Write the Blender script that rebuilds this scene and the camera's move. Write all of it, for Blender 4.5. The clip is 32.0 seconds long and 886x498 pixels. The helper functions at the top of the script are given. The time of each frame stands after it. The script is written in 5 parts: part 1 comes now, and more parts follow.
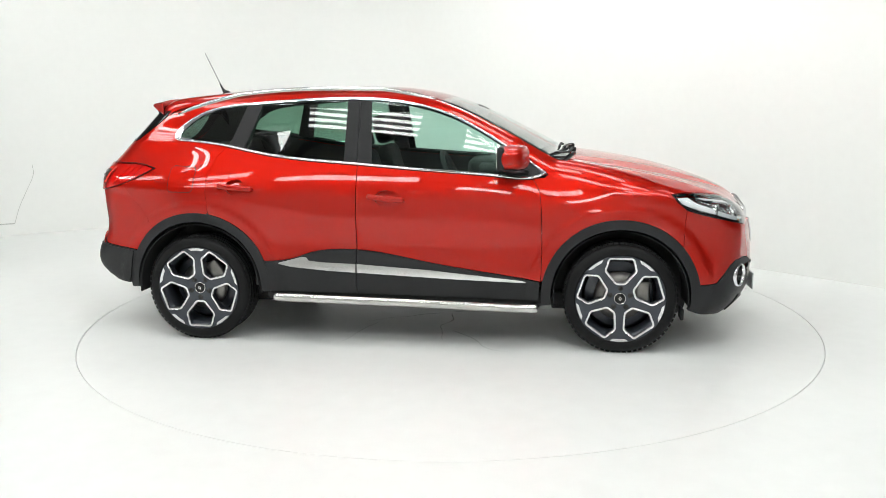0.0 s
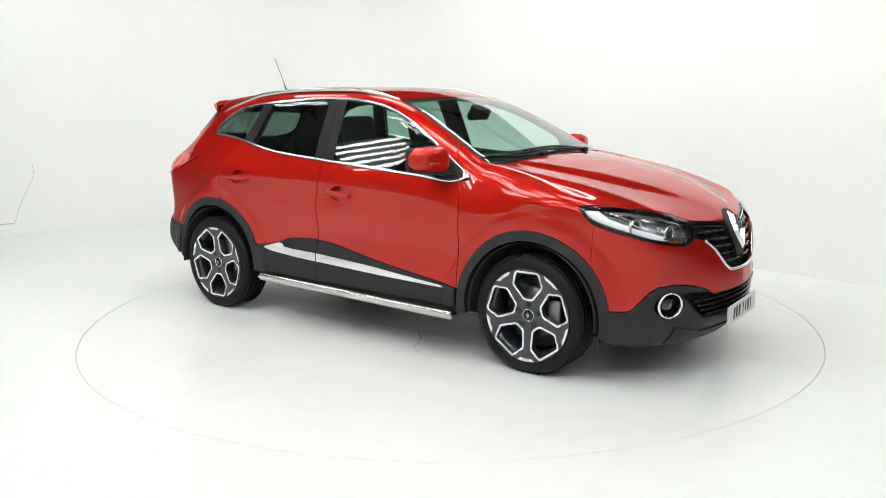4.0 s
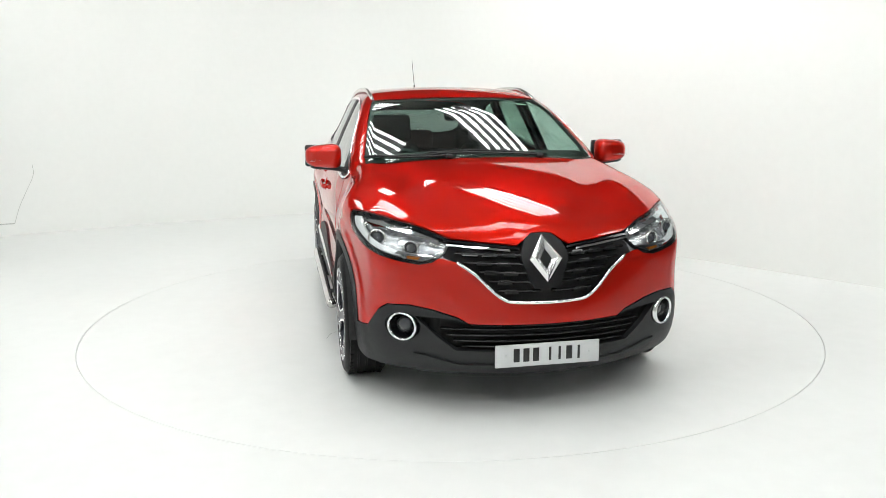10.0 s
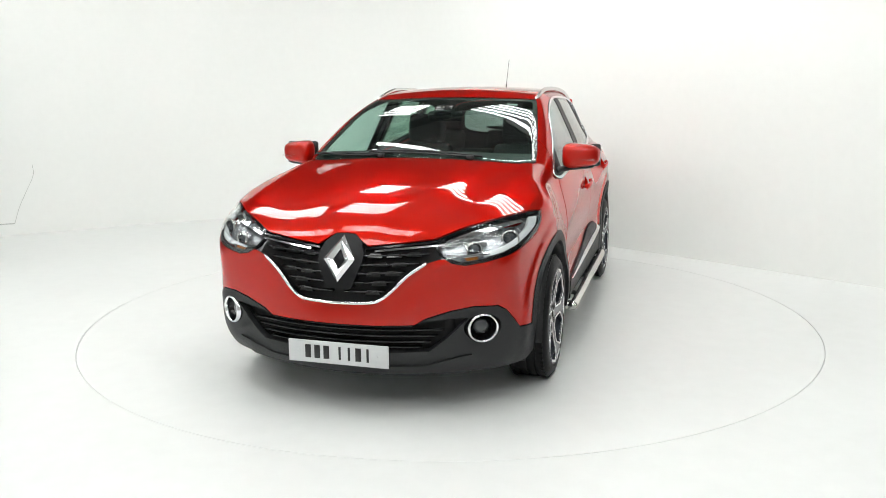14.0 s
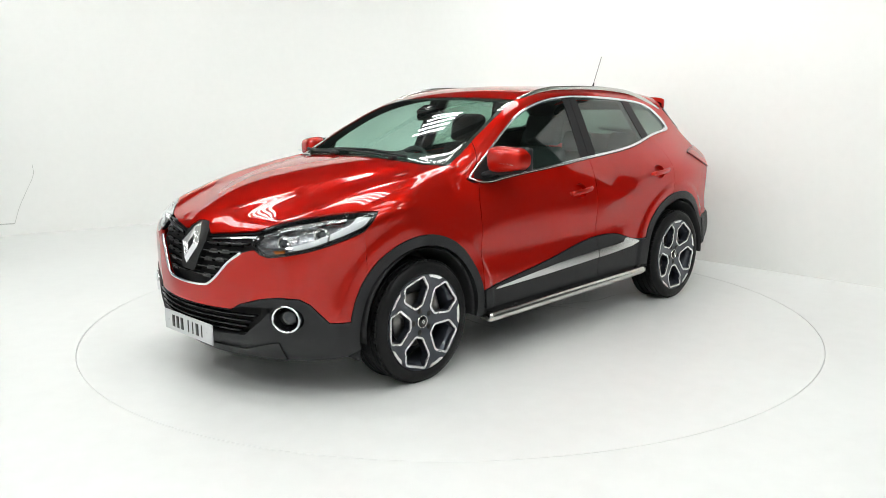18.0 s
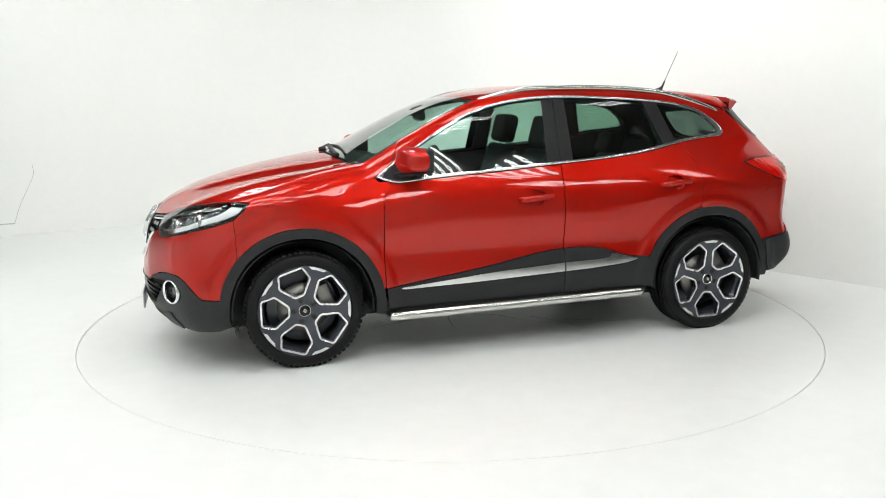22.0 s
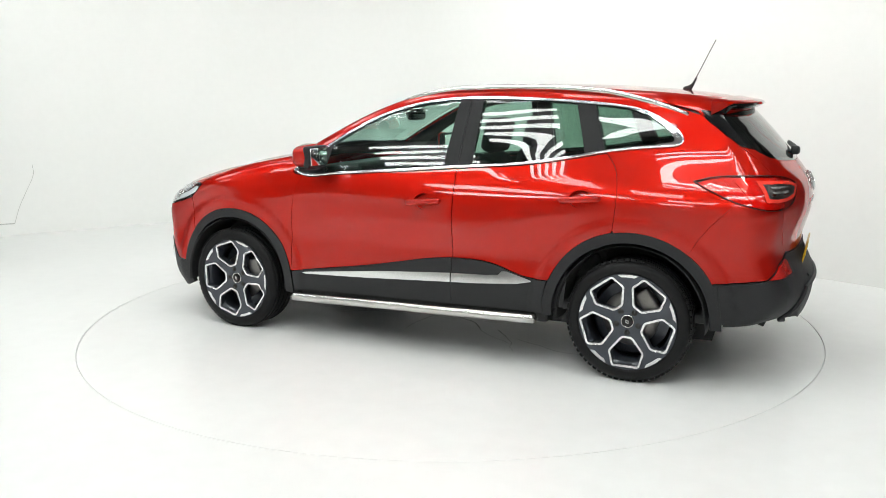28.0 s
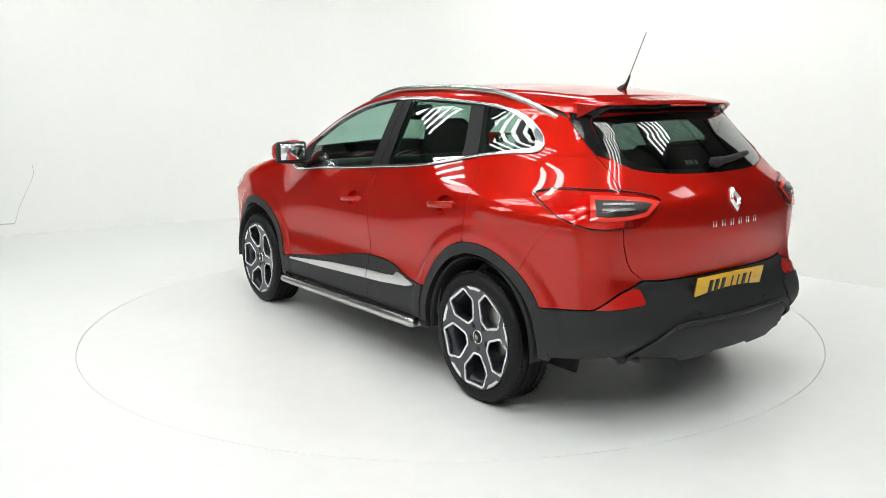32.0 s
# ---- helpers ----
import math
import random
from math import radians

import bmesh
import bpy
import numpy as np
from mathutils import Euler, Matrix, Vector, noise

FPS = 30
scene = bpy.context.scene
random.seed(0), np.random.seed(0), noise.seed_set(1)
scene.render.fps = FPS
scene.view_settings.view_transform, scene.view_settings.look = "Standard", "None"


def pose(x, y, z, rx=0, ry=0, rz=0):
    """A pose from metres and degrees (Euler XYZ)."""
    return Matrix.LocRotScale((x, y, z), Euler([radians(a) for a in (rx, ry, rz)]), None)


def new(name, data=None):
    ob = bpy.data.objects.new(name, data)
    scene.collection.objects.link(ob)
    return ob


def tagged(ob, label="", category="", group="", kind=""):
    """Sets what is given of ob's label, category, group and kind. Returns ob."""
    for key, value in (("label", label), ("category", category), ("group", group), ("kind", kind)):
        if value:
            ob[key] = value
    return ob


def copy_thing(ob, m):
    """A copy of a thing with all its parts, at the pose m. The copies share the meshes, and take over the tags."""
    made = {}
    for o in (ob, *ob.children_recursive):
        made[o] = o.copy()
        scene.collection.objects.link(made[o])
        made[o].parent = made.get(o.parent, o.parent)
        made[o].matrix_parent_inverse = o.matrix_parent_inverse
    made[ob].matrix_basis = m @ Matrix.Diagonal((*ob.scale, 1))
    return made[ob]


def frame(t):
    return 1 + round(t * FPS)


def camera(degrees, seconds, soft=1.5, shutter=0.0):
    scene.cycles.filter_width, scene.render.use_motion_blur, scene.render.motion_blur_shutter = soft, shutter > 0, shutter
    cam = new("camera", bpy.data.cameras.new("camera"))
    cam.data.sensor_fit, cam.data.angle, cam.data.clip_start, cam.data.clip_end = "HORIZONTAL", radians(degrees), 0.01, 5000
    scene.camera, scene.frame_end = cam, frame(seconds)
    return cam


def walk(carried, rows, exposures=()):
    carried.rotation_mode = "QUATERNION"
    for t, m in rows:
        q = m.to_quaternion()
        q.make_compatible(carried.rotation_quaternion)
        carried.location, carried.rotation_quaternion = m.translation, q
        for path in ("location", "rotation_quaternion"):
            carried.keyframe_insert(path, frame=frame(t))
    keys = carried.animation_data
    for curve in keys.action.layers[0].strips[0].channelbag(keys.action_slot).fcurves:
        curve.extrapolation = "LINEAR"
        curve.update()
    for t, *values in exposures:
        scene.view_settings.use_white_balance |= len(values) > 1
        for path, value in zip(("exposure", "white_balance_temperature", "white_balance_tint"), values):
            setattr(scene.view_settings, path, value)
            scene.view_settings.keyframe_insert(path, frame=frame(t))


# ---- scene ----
cam = camera(57.04, 32.0, soft=0.75)
EYE = (0.0, -5.733, 1.531)
CAM_POSE = pose(*EYE, 90 - 10.578, 0, 0.407) @ pose(0, 0, 0, 0, 0, -0.39)
walk(cam, [(0.0, CAM_POSE), (32.0, CAM_POSE)])

# turn of the table in degrees, and where the car stands on it
TURN = [(0, -7.51), (4, -35.65), (8, -63.89), (12, -92.25), (16, -120.65), (20, -148.99), (24, -177.17), (28, -205.28), (32, -233.45)]
CAR_OX, CAR_OY = -0.179, 0.047
DISC_R = 2.48


# ---- light ----
world = bpy.data.worlds.new("hall")
scene.world = world
world.use_nodes = True
world.node_tree.nodes["Background"].inputs[0].default_value = (0.9, 0.95, 1.0, 1)
world.node_tree.nodes["Background"].inputs[1].default_value = 0.3
scene.view_settings.exposure = 0.0
TUBE_POWER = 14.9


# ---- materials ----
def principled(name, color, rough=0.5, metal=0.0, var=0.0, scale=20.0, bump=0.0, bump_scale=200.0, coat=0.0, spec=0.5, rvar=0.0, trans=0.0, ior=1.5, emit=None, strength=0.0, fine=6.0):
    m = bpy.data.materials.new(name)
    m.use_nodes = True
    nt = m.node_tree
    b = nt.nodes["Principled BSDF"]
    b.inputs["Base Color"].default_value = (*color, 1)
    b.inputs["Roughness"].default_value = rough
    b.inputs["Metallic"].default_value = metal
    b.inputs["Coat Weight"].default_value = coat
    b.inputs["Coat Roughness"].default_value = 0.008
    b.inputs["Specular IOR Level"].default_value = spec
    b.inputs["Transmission Weight"].default_value = trans
    b.inputs["IOR"].default_value = ior
    if emit:
        b.inputs["Emission Color"].default_value = (*emit, 1)
        b.inputs["Emission Strength"].default_value = strength
    tc = nt.nodes.new("ShaderNodeTexCoord")
    if var or rvar:
        n1 = nt.nodes.new("ShaderNodeTexNoise")
        n1.inputs["Scale"].default_value = scale
        n1.inputs["Detail"].default_value = 6
        n2 = nt.nodes.new("ShaderNodeTexNoise")
        n2.inputs["Scale"].default_value = scale * fine
        n2.inputs["Detail"].default_value = 3
        for n in (n1, n2):
            nt.links.new(tc.outputs["Object"], n.inputs["Vector"])
        add = nt.nodes.new("ShaderNodeMath")
        add.operation = "ADD"
        nt.links.new(n1.outputs["Fac"], add.inputs[0])
        nt.links.new(n2.outputs["Fac"], add.inputs[1])
        if var:
            mr = nt.nodes.new("ShaderNodeMapRange")
            mr.inputs["From Min"].default_value, mr.inputs["From Max"].default_value = 0.6, 1.4
            mr.inputs["To Min"].default_value, mr.inputs["To Max"].default_value = 1 - var, 1 + var
            nt.links.new(add.outputs[0], mr.inputs["Value"])
            mx = nt.nodes.new("ShaderNodeVectorMath")
            mx.operation = "SCALE"
            mx.inputs[0].default_value = color
            nt.links.new(mr.outputs[0], mx.inputs["Scale"])
            nt.links.new(mx.outputs[0], b.inputs["Base Color"])
        if rvar:
            mr = nt.nodes.new("ShaderNodeMapRange")
            mr.inputs["From Min"].default_value, mr.inputs["From Max"].default_value = 0.6, 1.4
            mr.inputs["To Min"].default_value, mr.inputs["To Max"].default_value = max(rough - rvar, 0.0), rough + rvar
            nt.links.new(add.outputs[0], mr.inputs["Value"])
            nt.links.new(mr.outputs[0], b.inputs["Roughness"])
    if bump:
        nb = nt.nodes.new("ShaderNodeTexNoise")
        nb.inputs["Scale"].default_value = bump_scale
        nb.inputs["Detail"].default_value = 4
        nt.links.new(tc.outputs["Object"], nb.inputs["Vector"])
        bp = nt.nodes.new("ShaderNodeBump")
        bp.inputs["Strength"].default_value = bump
        bp.inputs["Distance"].default_value = 0.002
        nt.links.new(nb.outputs["Fac"], bp.inputs["Height"])
        nt.links.new(bp.outputs[0], b.inputs["Normal"])
    return m


def glass_mat(name, tint, gloss_tint=(1, 1, 1), ior=1.5):
    m = bpy.data.materials.new(name)
    m.use_nodes = True
    nt = m.node_tree
    nt.nodes.clear()
    out = nt.nodes.new("ShaderNodeOutputMaterial")
    mix = nt.nodes.new("ShaderNodeMixShader")
    tr = nt.nodes.new("ShaderNodeBsdfTransparent")
    gl = nt.nodes.new("ShaderNodeBsdfGlossy")
    lw = nt.nodes.new("ShaderNodeLayerWeight")
    lw.inputs["Blend"].default_value = 0.5
    pw = nt.nodes.new("ShaderNodeMath")
    pw.operation = "POWER"
    pw.inputs[1].default_value = 4.2
    nt.links.new(lw.outputs["Facing"], pw.inputs[0])
    fr = nt.nodes.new("ShaderNodeMath")
    fr.operation = "MULTIPLY_ADD"
    f0 = 1.35 * ((ior - 1) / (ior + 1)) ** 2
    fr.inputs[1].default_value, fr.inputs[2].default_value = 1 - f0, f0
    nt.links.new(pw.outputs[0], fr.inputs[0])
    tr.inputs["Color"].default_value = (*tint, 1)
    gl.inputs["Color"].default_value = (*gloss_tint, 1)
    gl.inputs["Roughness"].default_value = 0.0
    nt.links.new(fr.outputs[0], mix.inputs[0])
    nt.links.new(tr.outputs[0], mix.inputs[1])
    nt.links.new(gl.outputs[0], mix.inputs[2])
    nt.links.new(mix.outputs[0], out.inputs["Surface"])
    return m


M_PAINT = principled("red_metallic_paint", (0.49, 0.0098, 0.0041), rough=0.36, metal=0.6, var=0.06, scale=900, coat=1.0, fine=3.0, spec=0.0)
M_PAINT.node_tree.nodes["Principled BSDF"].inputs["Specular Tint"].default_value = (1.0, 0.06, 0.04, 1)
M_BLACK = principled("black_textured_plastic", (0.016, 0.0165, 0.018), rough=0.5, spec=0.36, var=0.12, scale=14, bump=0.25, bump_scale=900, rvar=0.06)
M_SATINBLACK = principled("satin_black_film", (0.010, 0.010, 0.011), rough=0.42, spec=0.22, var=0.1, scale=20, rvar=0.05)
M_GLOSS = principled("gloss_black_plastic", (0.006, 0.006, 0.007), rough=0.10, spec=0.4, var=0.2, scale=30, rvar=0.03)
M_DARK = principled("dark_underbody", (0.012, 0.012, 0.013), rough=0.75, var=0.3, scale=12)
M_CHROME = principled("chrome", (0.82, 0.83, 0.85), rough=0.07, metal=1.0, rvar=0.03, scale=30)
M_STRIP = principled("bright_trim_metal", (0.80, 0.80, 0.80), rough=0.14, metal=1.0, var=0.05, scale=30, rvar=0.04)
M_SATIN = principled("brushed_steel", (0.62, 0.61, 0.59), rough=0.22, metal=1.0, var=0.06, scale=30, rvar=0.05)
M_SILVER = principled("diamond_cut_alloy", (0.80, 0.81, 0.82), rough=0.25, metal=0.75, var=0.04, scale=60, rvar=0.05)
M_GUN = principled("anthracite_alloy", (0.045, 0.052, 0.066), rough=0.36, metal=0.55, var=0.1, scale=40, coat=0.6, rvar=0.05)
M_RUBBER = principled("tyre_rubber", (0.0045, 0.0045, 0.005), rough=0.55, spec=0.25, var=0.25, scale=25, bump=0.2, bump_scale=500, rvar=0.1)
M_TRIM = principled("interior_plastic", (0.055, 0.056, 0.058), rough=0.6, var=0.15, scale=20, bump=0.15, bump_scale=600)
M_CLOTH = principled("seat_cloth", (0.042, 0.042, 0.045), rough=0.9, var=0.2, scale=60, bump=0.3, bump_scale=900)
M_HEADLINE = principled("headliner_cloth", (0.16, 0.165, 0.16), rough=0.95, var=0.08, scale=50)
M_GLASS = glass_mat("tinted_glass", (0.66, 0.84, 0.77))
M_DGLASS = glass_mat("privacy_glass", (0.35, 0.51, 0.43))
M_TGLASS = glass_mat("dark_privacy_glass", (0.24, 0.285, 0.27))
M_LENS = glass_mat("clear_lens", (0.93, 0.95, 0.96), ior=1.4)
M_RED = principled("red_lamp_plastic", (0.80, 0.022, 0.012), rough=0.08, var=0.15, scale=25, coat=1.0)
M_REDLENS = glass_mat("red_lens", (0.95, 0.42, 0.38))
M_AMBER = principled("amber_lens", (0.7, 0.2, 0.03), rough=0.15, var=0.1, scale=30)
M_PLATEW = principled("white_plate", (0.62, 0.63, 0.64), rough=0.3, var=0.03, scale=30, coat=0.3)
M_PLATEY = principled("yellow_plate", (0.78, 0.45, 0.02), rough=0.3, var=0.05, scale=30, coat=0.3)
M_INK = principled("black_ink", (0.012, 0.012, 0.012), rough=0.4, var=0.1, scale=40)
M_MIRROR = principled("mirror_glass", (0.9, 0.92, 0.92), rough=0.01, metal=1.0, rvar=0.005)
M_DISCM = principled("brake_disc", (0.26, 0.25, 0.24), rough=0.4, metal=1.0, var=0.15, scale=30, rvar=0.1)


# ---- mesh helpers ----
def part(name, data, material, parent=None, label=""):
    """data: a mesh or a bmesh; one mesh object under its thing."""
    if isinstance(data, bmesh.types.BMesh):
        me = bpy.data.meshes.new(name)
        data.to_mesh(me)
        data.free()
        data = me
    if material is not None and not data.materials:
        data.materials.append(material)
    ob = new(name, data)
    if parent is not None:
        ob.parent = parent
    if label:
        ob["label"] = label
    return ob


def shade(me, smooth=True):
    for p in me.polygons:
        p.use_smooth = smooth
    return me


def spline(xs, ys):
    """Natural cubic spline through the given knots, straight outside."""
    xs, ys = np.array(xs, float), np.array(ys, float)
    n = len(xs)
    h = np.diff(xs)
    a = np.zeros((n, n))
    r = np.zeros(n)
    a[0, 0] = a[-1, -1] = 1
    for i in range(1, n - 1):
        a[i, i - 1], a[i, i], a[i, i + 1] = h[i - 1], 2 * (h[i - 1] + h[i]), h[i]
        r[i] = 6 * ((ys[i + 1] - ys[i]) / h[i] - (ys[i] - ys[i - 1]) / h[i - 1])
    m = np.linalg.solve(a, r)

    def f(x):
        x = np.asarray(x, float)
        q = np.clip(x, xs[0], xs[-1])
        i = np.clip(np.searchsorted(xs, q) - 1, 0, n - 2)
        d, u, w = h[i], xs[i + 1] - q, q - xs[i]
        v = (m[i] * u ** 3 + m[i + 1] * w ** 3) / (6 * d) + (ys[i] / d - m[i] * d / 6) * u + (ys[i + 1] / d - m[i + 1] * d / 6) * w
        s0 = (ys[1] - ys[0]) / h[0] - h[0] * (2 * m[0] + m[1]) / 6
        s1 = (ys[-1] - ys[-2]) / h[-1] + h[-1] * (m[-2] + 2 * m[-1]) / 6
        return v + np.where(x < xs[0], (x - xs[0]) * s0, 0) + np.where(x > xs[-1], (x - xs[-1]) * s1, 0)
    return f


def smax(a, b, k):
    h = np.maximum(k - np.abs(a - b), 0) / k
    return np.maximum(a, b) + h * h * k / 4


def smin(a, b, k):
    return -smax(-a, -b, k)


def gauss(u):
    return np.exp(-u * u)


# ---- the shape of the car's body: x forward, y left, z up, from the middle of the wheelbase ----
WB = 1.323
HUB_Z = 0.335
hood_mid = spline([0.6, 1.0, 1.3, 1.6, 1.85, 2.0, 2.1, 2.16, 2.22], [1.215, 1.180, 1.140, 1.080, 1.005, 0.945, 0.890, 0.845, 0.79])
roof_mid = spline([-2.1, -1.9, -1.6, -1.2, -0.7, -0.2, 0.1, 0.4, 0.7], [1.464, 1.498, 1.545, 1.585, 1.607, 1.602, 1.582, 1.541, 1.48])
screen_mid = spline([-0.2, 0.15, 0.45, 0.75, 1.0, 1.2], [1.71, 1.583, 1.453, 1.308, 1.178, 1.07])
nose_mid = spline([0.15, 0.22, 0.28, 0.36, 0.45, 0.60, 0.70, 0.80, 0.90, 1.00, 1.1], [2.06, 2.13, 2.185, 2.222, 2.230, 2.215, 2.198, 2.175, 2.135, 2.05, 1.9])
tail_mid = spline([0.18, 0.28, 0.38, 0.50, 0.58, 0.66, 0.76, 0.88, 1.00, 1.08, 1.16, 1.30, 1.45, 1.60], [-2.04, -2.138, -2.184, -2.193, -2.168, -2.130, -2.130, -2.160, -2.162, -2.135, -2.078, -1.965, -1.828, -1.69])
side_low = spline([0.20, 0.30, 0.40, 0.50, 0.62, 0.75, 0.88, 1.00, 1.2], [0.868, 0.890, 0.900, 0.898, 0.890, 0.893, 0.902, 0.908, 0.91])

corner_in = spline([0.18, 0.30, 0.36, 0.42, 0.48, 0.56, 0.70, 1.6], [0.27, 0.20, 0.125, 0.045, 0.008, 0.0, 0.0, 0.0])


# where the crease of the hood runs
crease_y = spline([0.6, 1.05, 1.4, 1.75, 2.05, 2.2], [0.54, 0.50, 0.42, 0.28, 0.135, 0.10])


def half_width(x, z):
    low = side_low(z)
    low = low + 0.006 * gauss((x - WB) / 0.42) * gauss((z - 0.62) / 0.36) + 0.010 * gauss((x + WB) / 0.45) * gauss((z - 0.68) / 0.40)
    for wx in (WB, -WB):
        r = np.sqrt((x - wx) ** 2 + (z - 0.34) ** 2)
        low = low + 0.010 / (1 + np.exp(np.clip((r - 0.548) / 0.007, -40, 40)))
    low = low - 0.014 * gauss((z - 0.63) / 0.085) * gauss((x - 0.1) / 0.75)
    low = low - 0.19 * np.maximum(x - 1.25, 0) ** 2 - 0.22 * np.maximum(-x - 1.30, 0) ** 2
    up = 0.816 - 0.44 * (z - 1.12) - 0.10 * np.maximum(z - 1.15, 0) ** 2
    up = up - 0.12 * np.maximum(x - 0.35, 0) ** 2 + 0.55 * np.maximum(x - 0.85, 0) ** 2 - 0.095 * np.maximum(-x - 0.55, 0) ** 2
    t = np.clip((-x - 0.45) / 1.15, 0, 1)
    up = up + 0.25 * (1.25 - z + np.sqrt((1.25 - z) ** 2 + 0.0064) - 0.03) * t * t * (3 - 2 * t)
    return smin(low, up, 0.07)


def body(x, y, z):
    """Below nought inside the car's outer skin."""
    x, y, z = np.broadcast_arrays(np.asarray(x, float), np.asarray(y, float), np.asarray(z, float))
    ay = np.abs(y)
    # a raised middle between two creases that run in towards the badge, then a hollow, then the ridge over the wing
    hood = hood_mid(x) - (0.085 + 0.05 * np.clip((x - 1.0), 0, 1.1)) * ay ** 2
    drop = 0.013 * np.clip((x - 0.85) / 0.35, 0, 1)
    hood = hood - drop / (1 + np.exp(np.clip((crease_y(x) + 0.03 - ay) / 0.030, -40, 40))) + 0.020 * gauss((ay - 0.73 + 0.13 * (x - 1.2)) / 0.125)
    roof = roof_mid(x) - 0.10 * ay ** 2
    screen = screen_mid(x + 0.17 * ay ** 2) - 0.02 * ay ** 2
    top = smax(hood, smin(screen, roof, 0.10), 0.008)
    front = nose_mid(z) - (0.30 + 0.12 * np.clip((0.75 - z) / 0.3, 0, 1)) * ay ** 2
    rear = tail_mid(z) + (0.19 + 0.08 * np.clip((z - 0.68) / 0.22, 0, 1) + 0.16 * np.clip((z - 1.04) / 0.3, 0, 1)) * ay ** 2
    rear = rear + corner_in(z) * np.clip((ay - 0.45) / 0.28, 0, 1)
    f = smax(z - top, ay - half_width(x, z), 0.09)
    f = smax(f, x - front, 0.10)
    return smax(f, rear - x, 0.10)


def skin_normal(p):
    e = 0.003
    g = np.stack([body(p[:, 0] + e, p[:, 1], p[:, 2]) - body(p[:, 0] - e, p[:, 1], p[:, 2]),
                  body(p[:, 0], p[:, 1] + e, p[:, 2]) - body(p[:, 0], p[:, 1] - e, p[:, 2]),
                  body(p[:, 0], p[:, 1], p[:, 2] + e) - body(p[:, 0], p[:, 1], p[:, 2] - e)], 1)
    return g / np.linalg.norm(g, axis=1, keepdims=True)


R2 = math.sqrt(0.5)
NOSE_O, TAIL_O = 1.10, -1.05


def to_flat(mode, p):
    """The flat place of points near the skin in one of the ways of laying a panel on it."""
    p = np.atleast_2d(np.array(p, float))
    x, y, z = p.T
    if mode == "side":
        return np.stack([x, z], 1)
    if mode == "top":
        return np.stack([x, y], 1)
    if mode == "diag":
        return np.stack([x, (z - y) * R2], 1)
    if mode in ("front", "rear"):
        return np.stack([y, z], 1)
    o, s = (NOSE_O, 1) if mode == "nose" else (TAIL_O, -1)
    return np.stack([np.arctan2(y, s * (x - o)) * 0.95, z], 1)


def on_skin(mode, q):
    """Flat places back onto the skin."""
    q = np.atleast_2d(np.array(q, float))
    u, v = q.T
    zero = np.zeros_like(u)
    if mode == "side":
        o, d, lo, hi = np.stack([u, zero, v], 1), np.array([[0, 1.0, 0]]), 0.15, 1.15
    elif mode == "top":
        o, d, lo, hi = np.stack([u, v, zero], 1), np.array([[0, 0, 1.0]]), 0.5, 1.8
    elif mode == "diag":
        o, d, lo, hi = np.stack([u, -v * R2, v * R2], 1), np.array([[0, R2, R2]]), 0.5, 2.0
    elif mode == "front":
        o, d, lo, hi = np.stack([zero, u, v], 1), np.array([[1.0, 0, 0]]), 1.0, 2.5
    elif mode == "rear":
        o, d, lo, hi = np.stack([zero, u, v], 1), np.array([[-1.0, 0, 0]]), 1.0, 2.5
    else:
        c, s = (NOSE_O, 1) if mode == "nose" else (TAIL_O, -1)
        a = u / 0.95
        o, d, lo, hi = np.stack([zero + c, zero, v], 1), np.stack([s * np.cos(a), np.sin(a), zero], 1), 0.2, 1.8
    a, b = zero + lo, zero + hi
    for _ in range(34):
        m = (a + b) / 2
        p = o + d * m[:, None]
        inside = body(*p.T) < 0
        a, b = np.where(inside, m, a), np.where(inside, b, m)
    return o + d * ((a + b) / 2)[:, None]


def resample(pts, step, closed=True):
    pts = np.array(pts, float)
    out = []
    n = len(pts)
    for i in range(n if closed else n - 1):
        a, b = pts[i], pts[(i + 1) % n]
        k = max(1, int(math.ceil(np.linalg.norm(b - a) / step)))
        out += [a + (b - a) * j / k for j in range(k)]
    if not closed:
        out.append(pts[-1])
    return np.array(out)


def bend(pts, n=8, closed=False):
    """A smooth line through the points."""
    pts = [np.array(p, float) for p in pts]
    m = len(pts)
    out = []
    for i in range(m if closed else m - 1):
        if closed:
            a, b, c, d = pts[i - 1], pts[i], pts[(i + 1) % m], pts[(i + 2) % m]
        else:
            b, c = pts[i], pts[i + 1]
            a = pts[i - 1] if i else 2 * b - c
            d = pts[i + 2] if i + 2 < m else 2 * c - b
        for j in range(n):
            t = j / n
            out.append(0.5 * (2 * b + (c - a) * t + (2 * a - 5 * b + 4 * c - d) * t * t + (3 * b - a - 3 * c + d) * t ** 3))
    if not closed:
        out.append(pts[-1])
    return out


def area2(p):
    return float(np.sum(p[:, 0] * np.roll(p[:, 1], -1) - np.roll(p[:, 0], -1) * p[:, 1]))


def inset(p, d):
    """The closed flat outline moved inwards by d."""
    if not d:
        return p
    s = 1 if area2(p) > 0 else -1
    e = np.roll(p, -1, 0) - p
    nrm = np.stack([-e[:, 1], e[:, 0]], 1) * s / (np.linalg.norm(e, axis=1, keepdims=True) + 1e-12)
    b = nrm + np.roll(nrm, 1, 0)
    b = b / np.maximum((b * b).sum(1, keepdims=True), 0.5) * 2
    return p + b * d


def inside_poly(pts, poly):
    x, y = pts[:, 0], pts[:, 1]
    r = np.zeros(len(pts), bool)
    for (x1, y1), (x2, y2) in zip(poly, np.roll(poly, -1, 0)):
        if y1 != y2:
            r ^= ((y1 > y) != (y2 > y)) & (x < (x2 - x1) * (y - y1) / (y2 - y1) + x1)
    return r


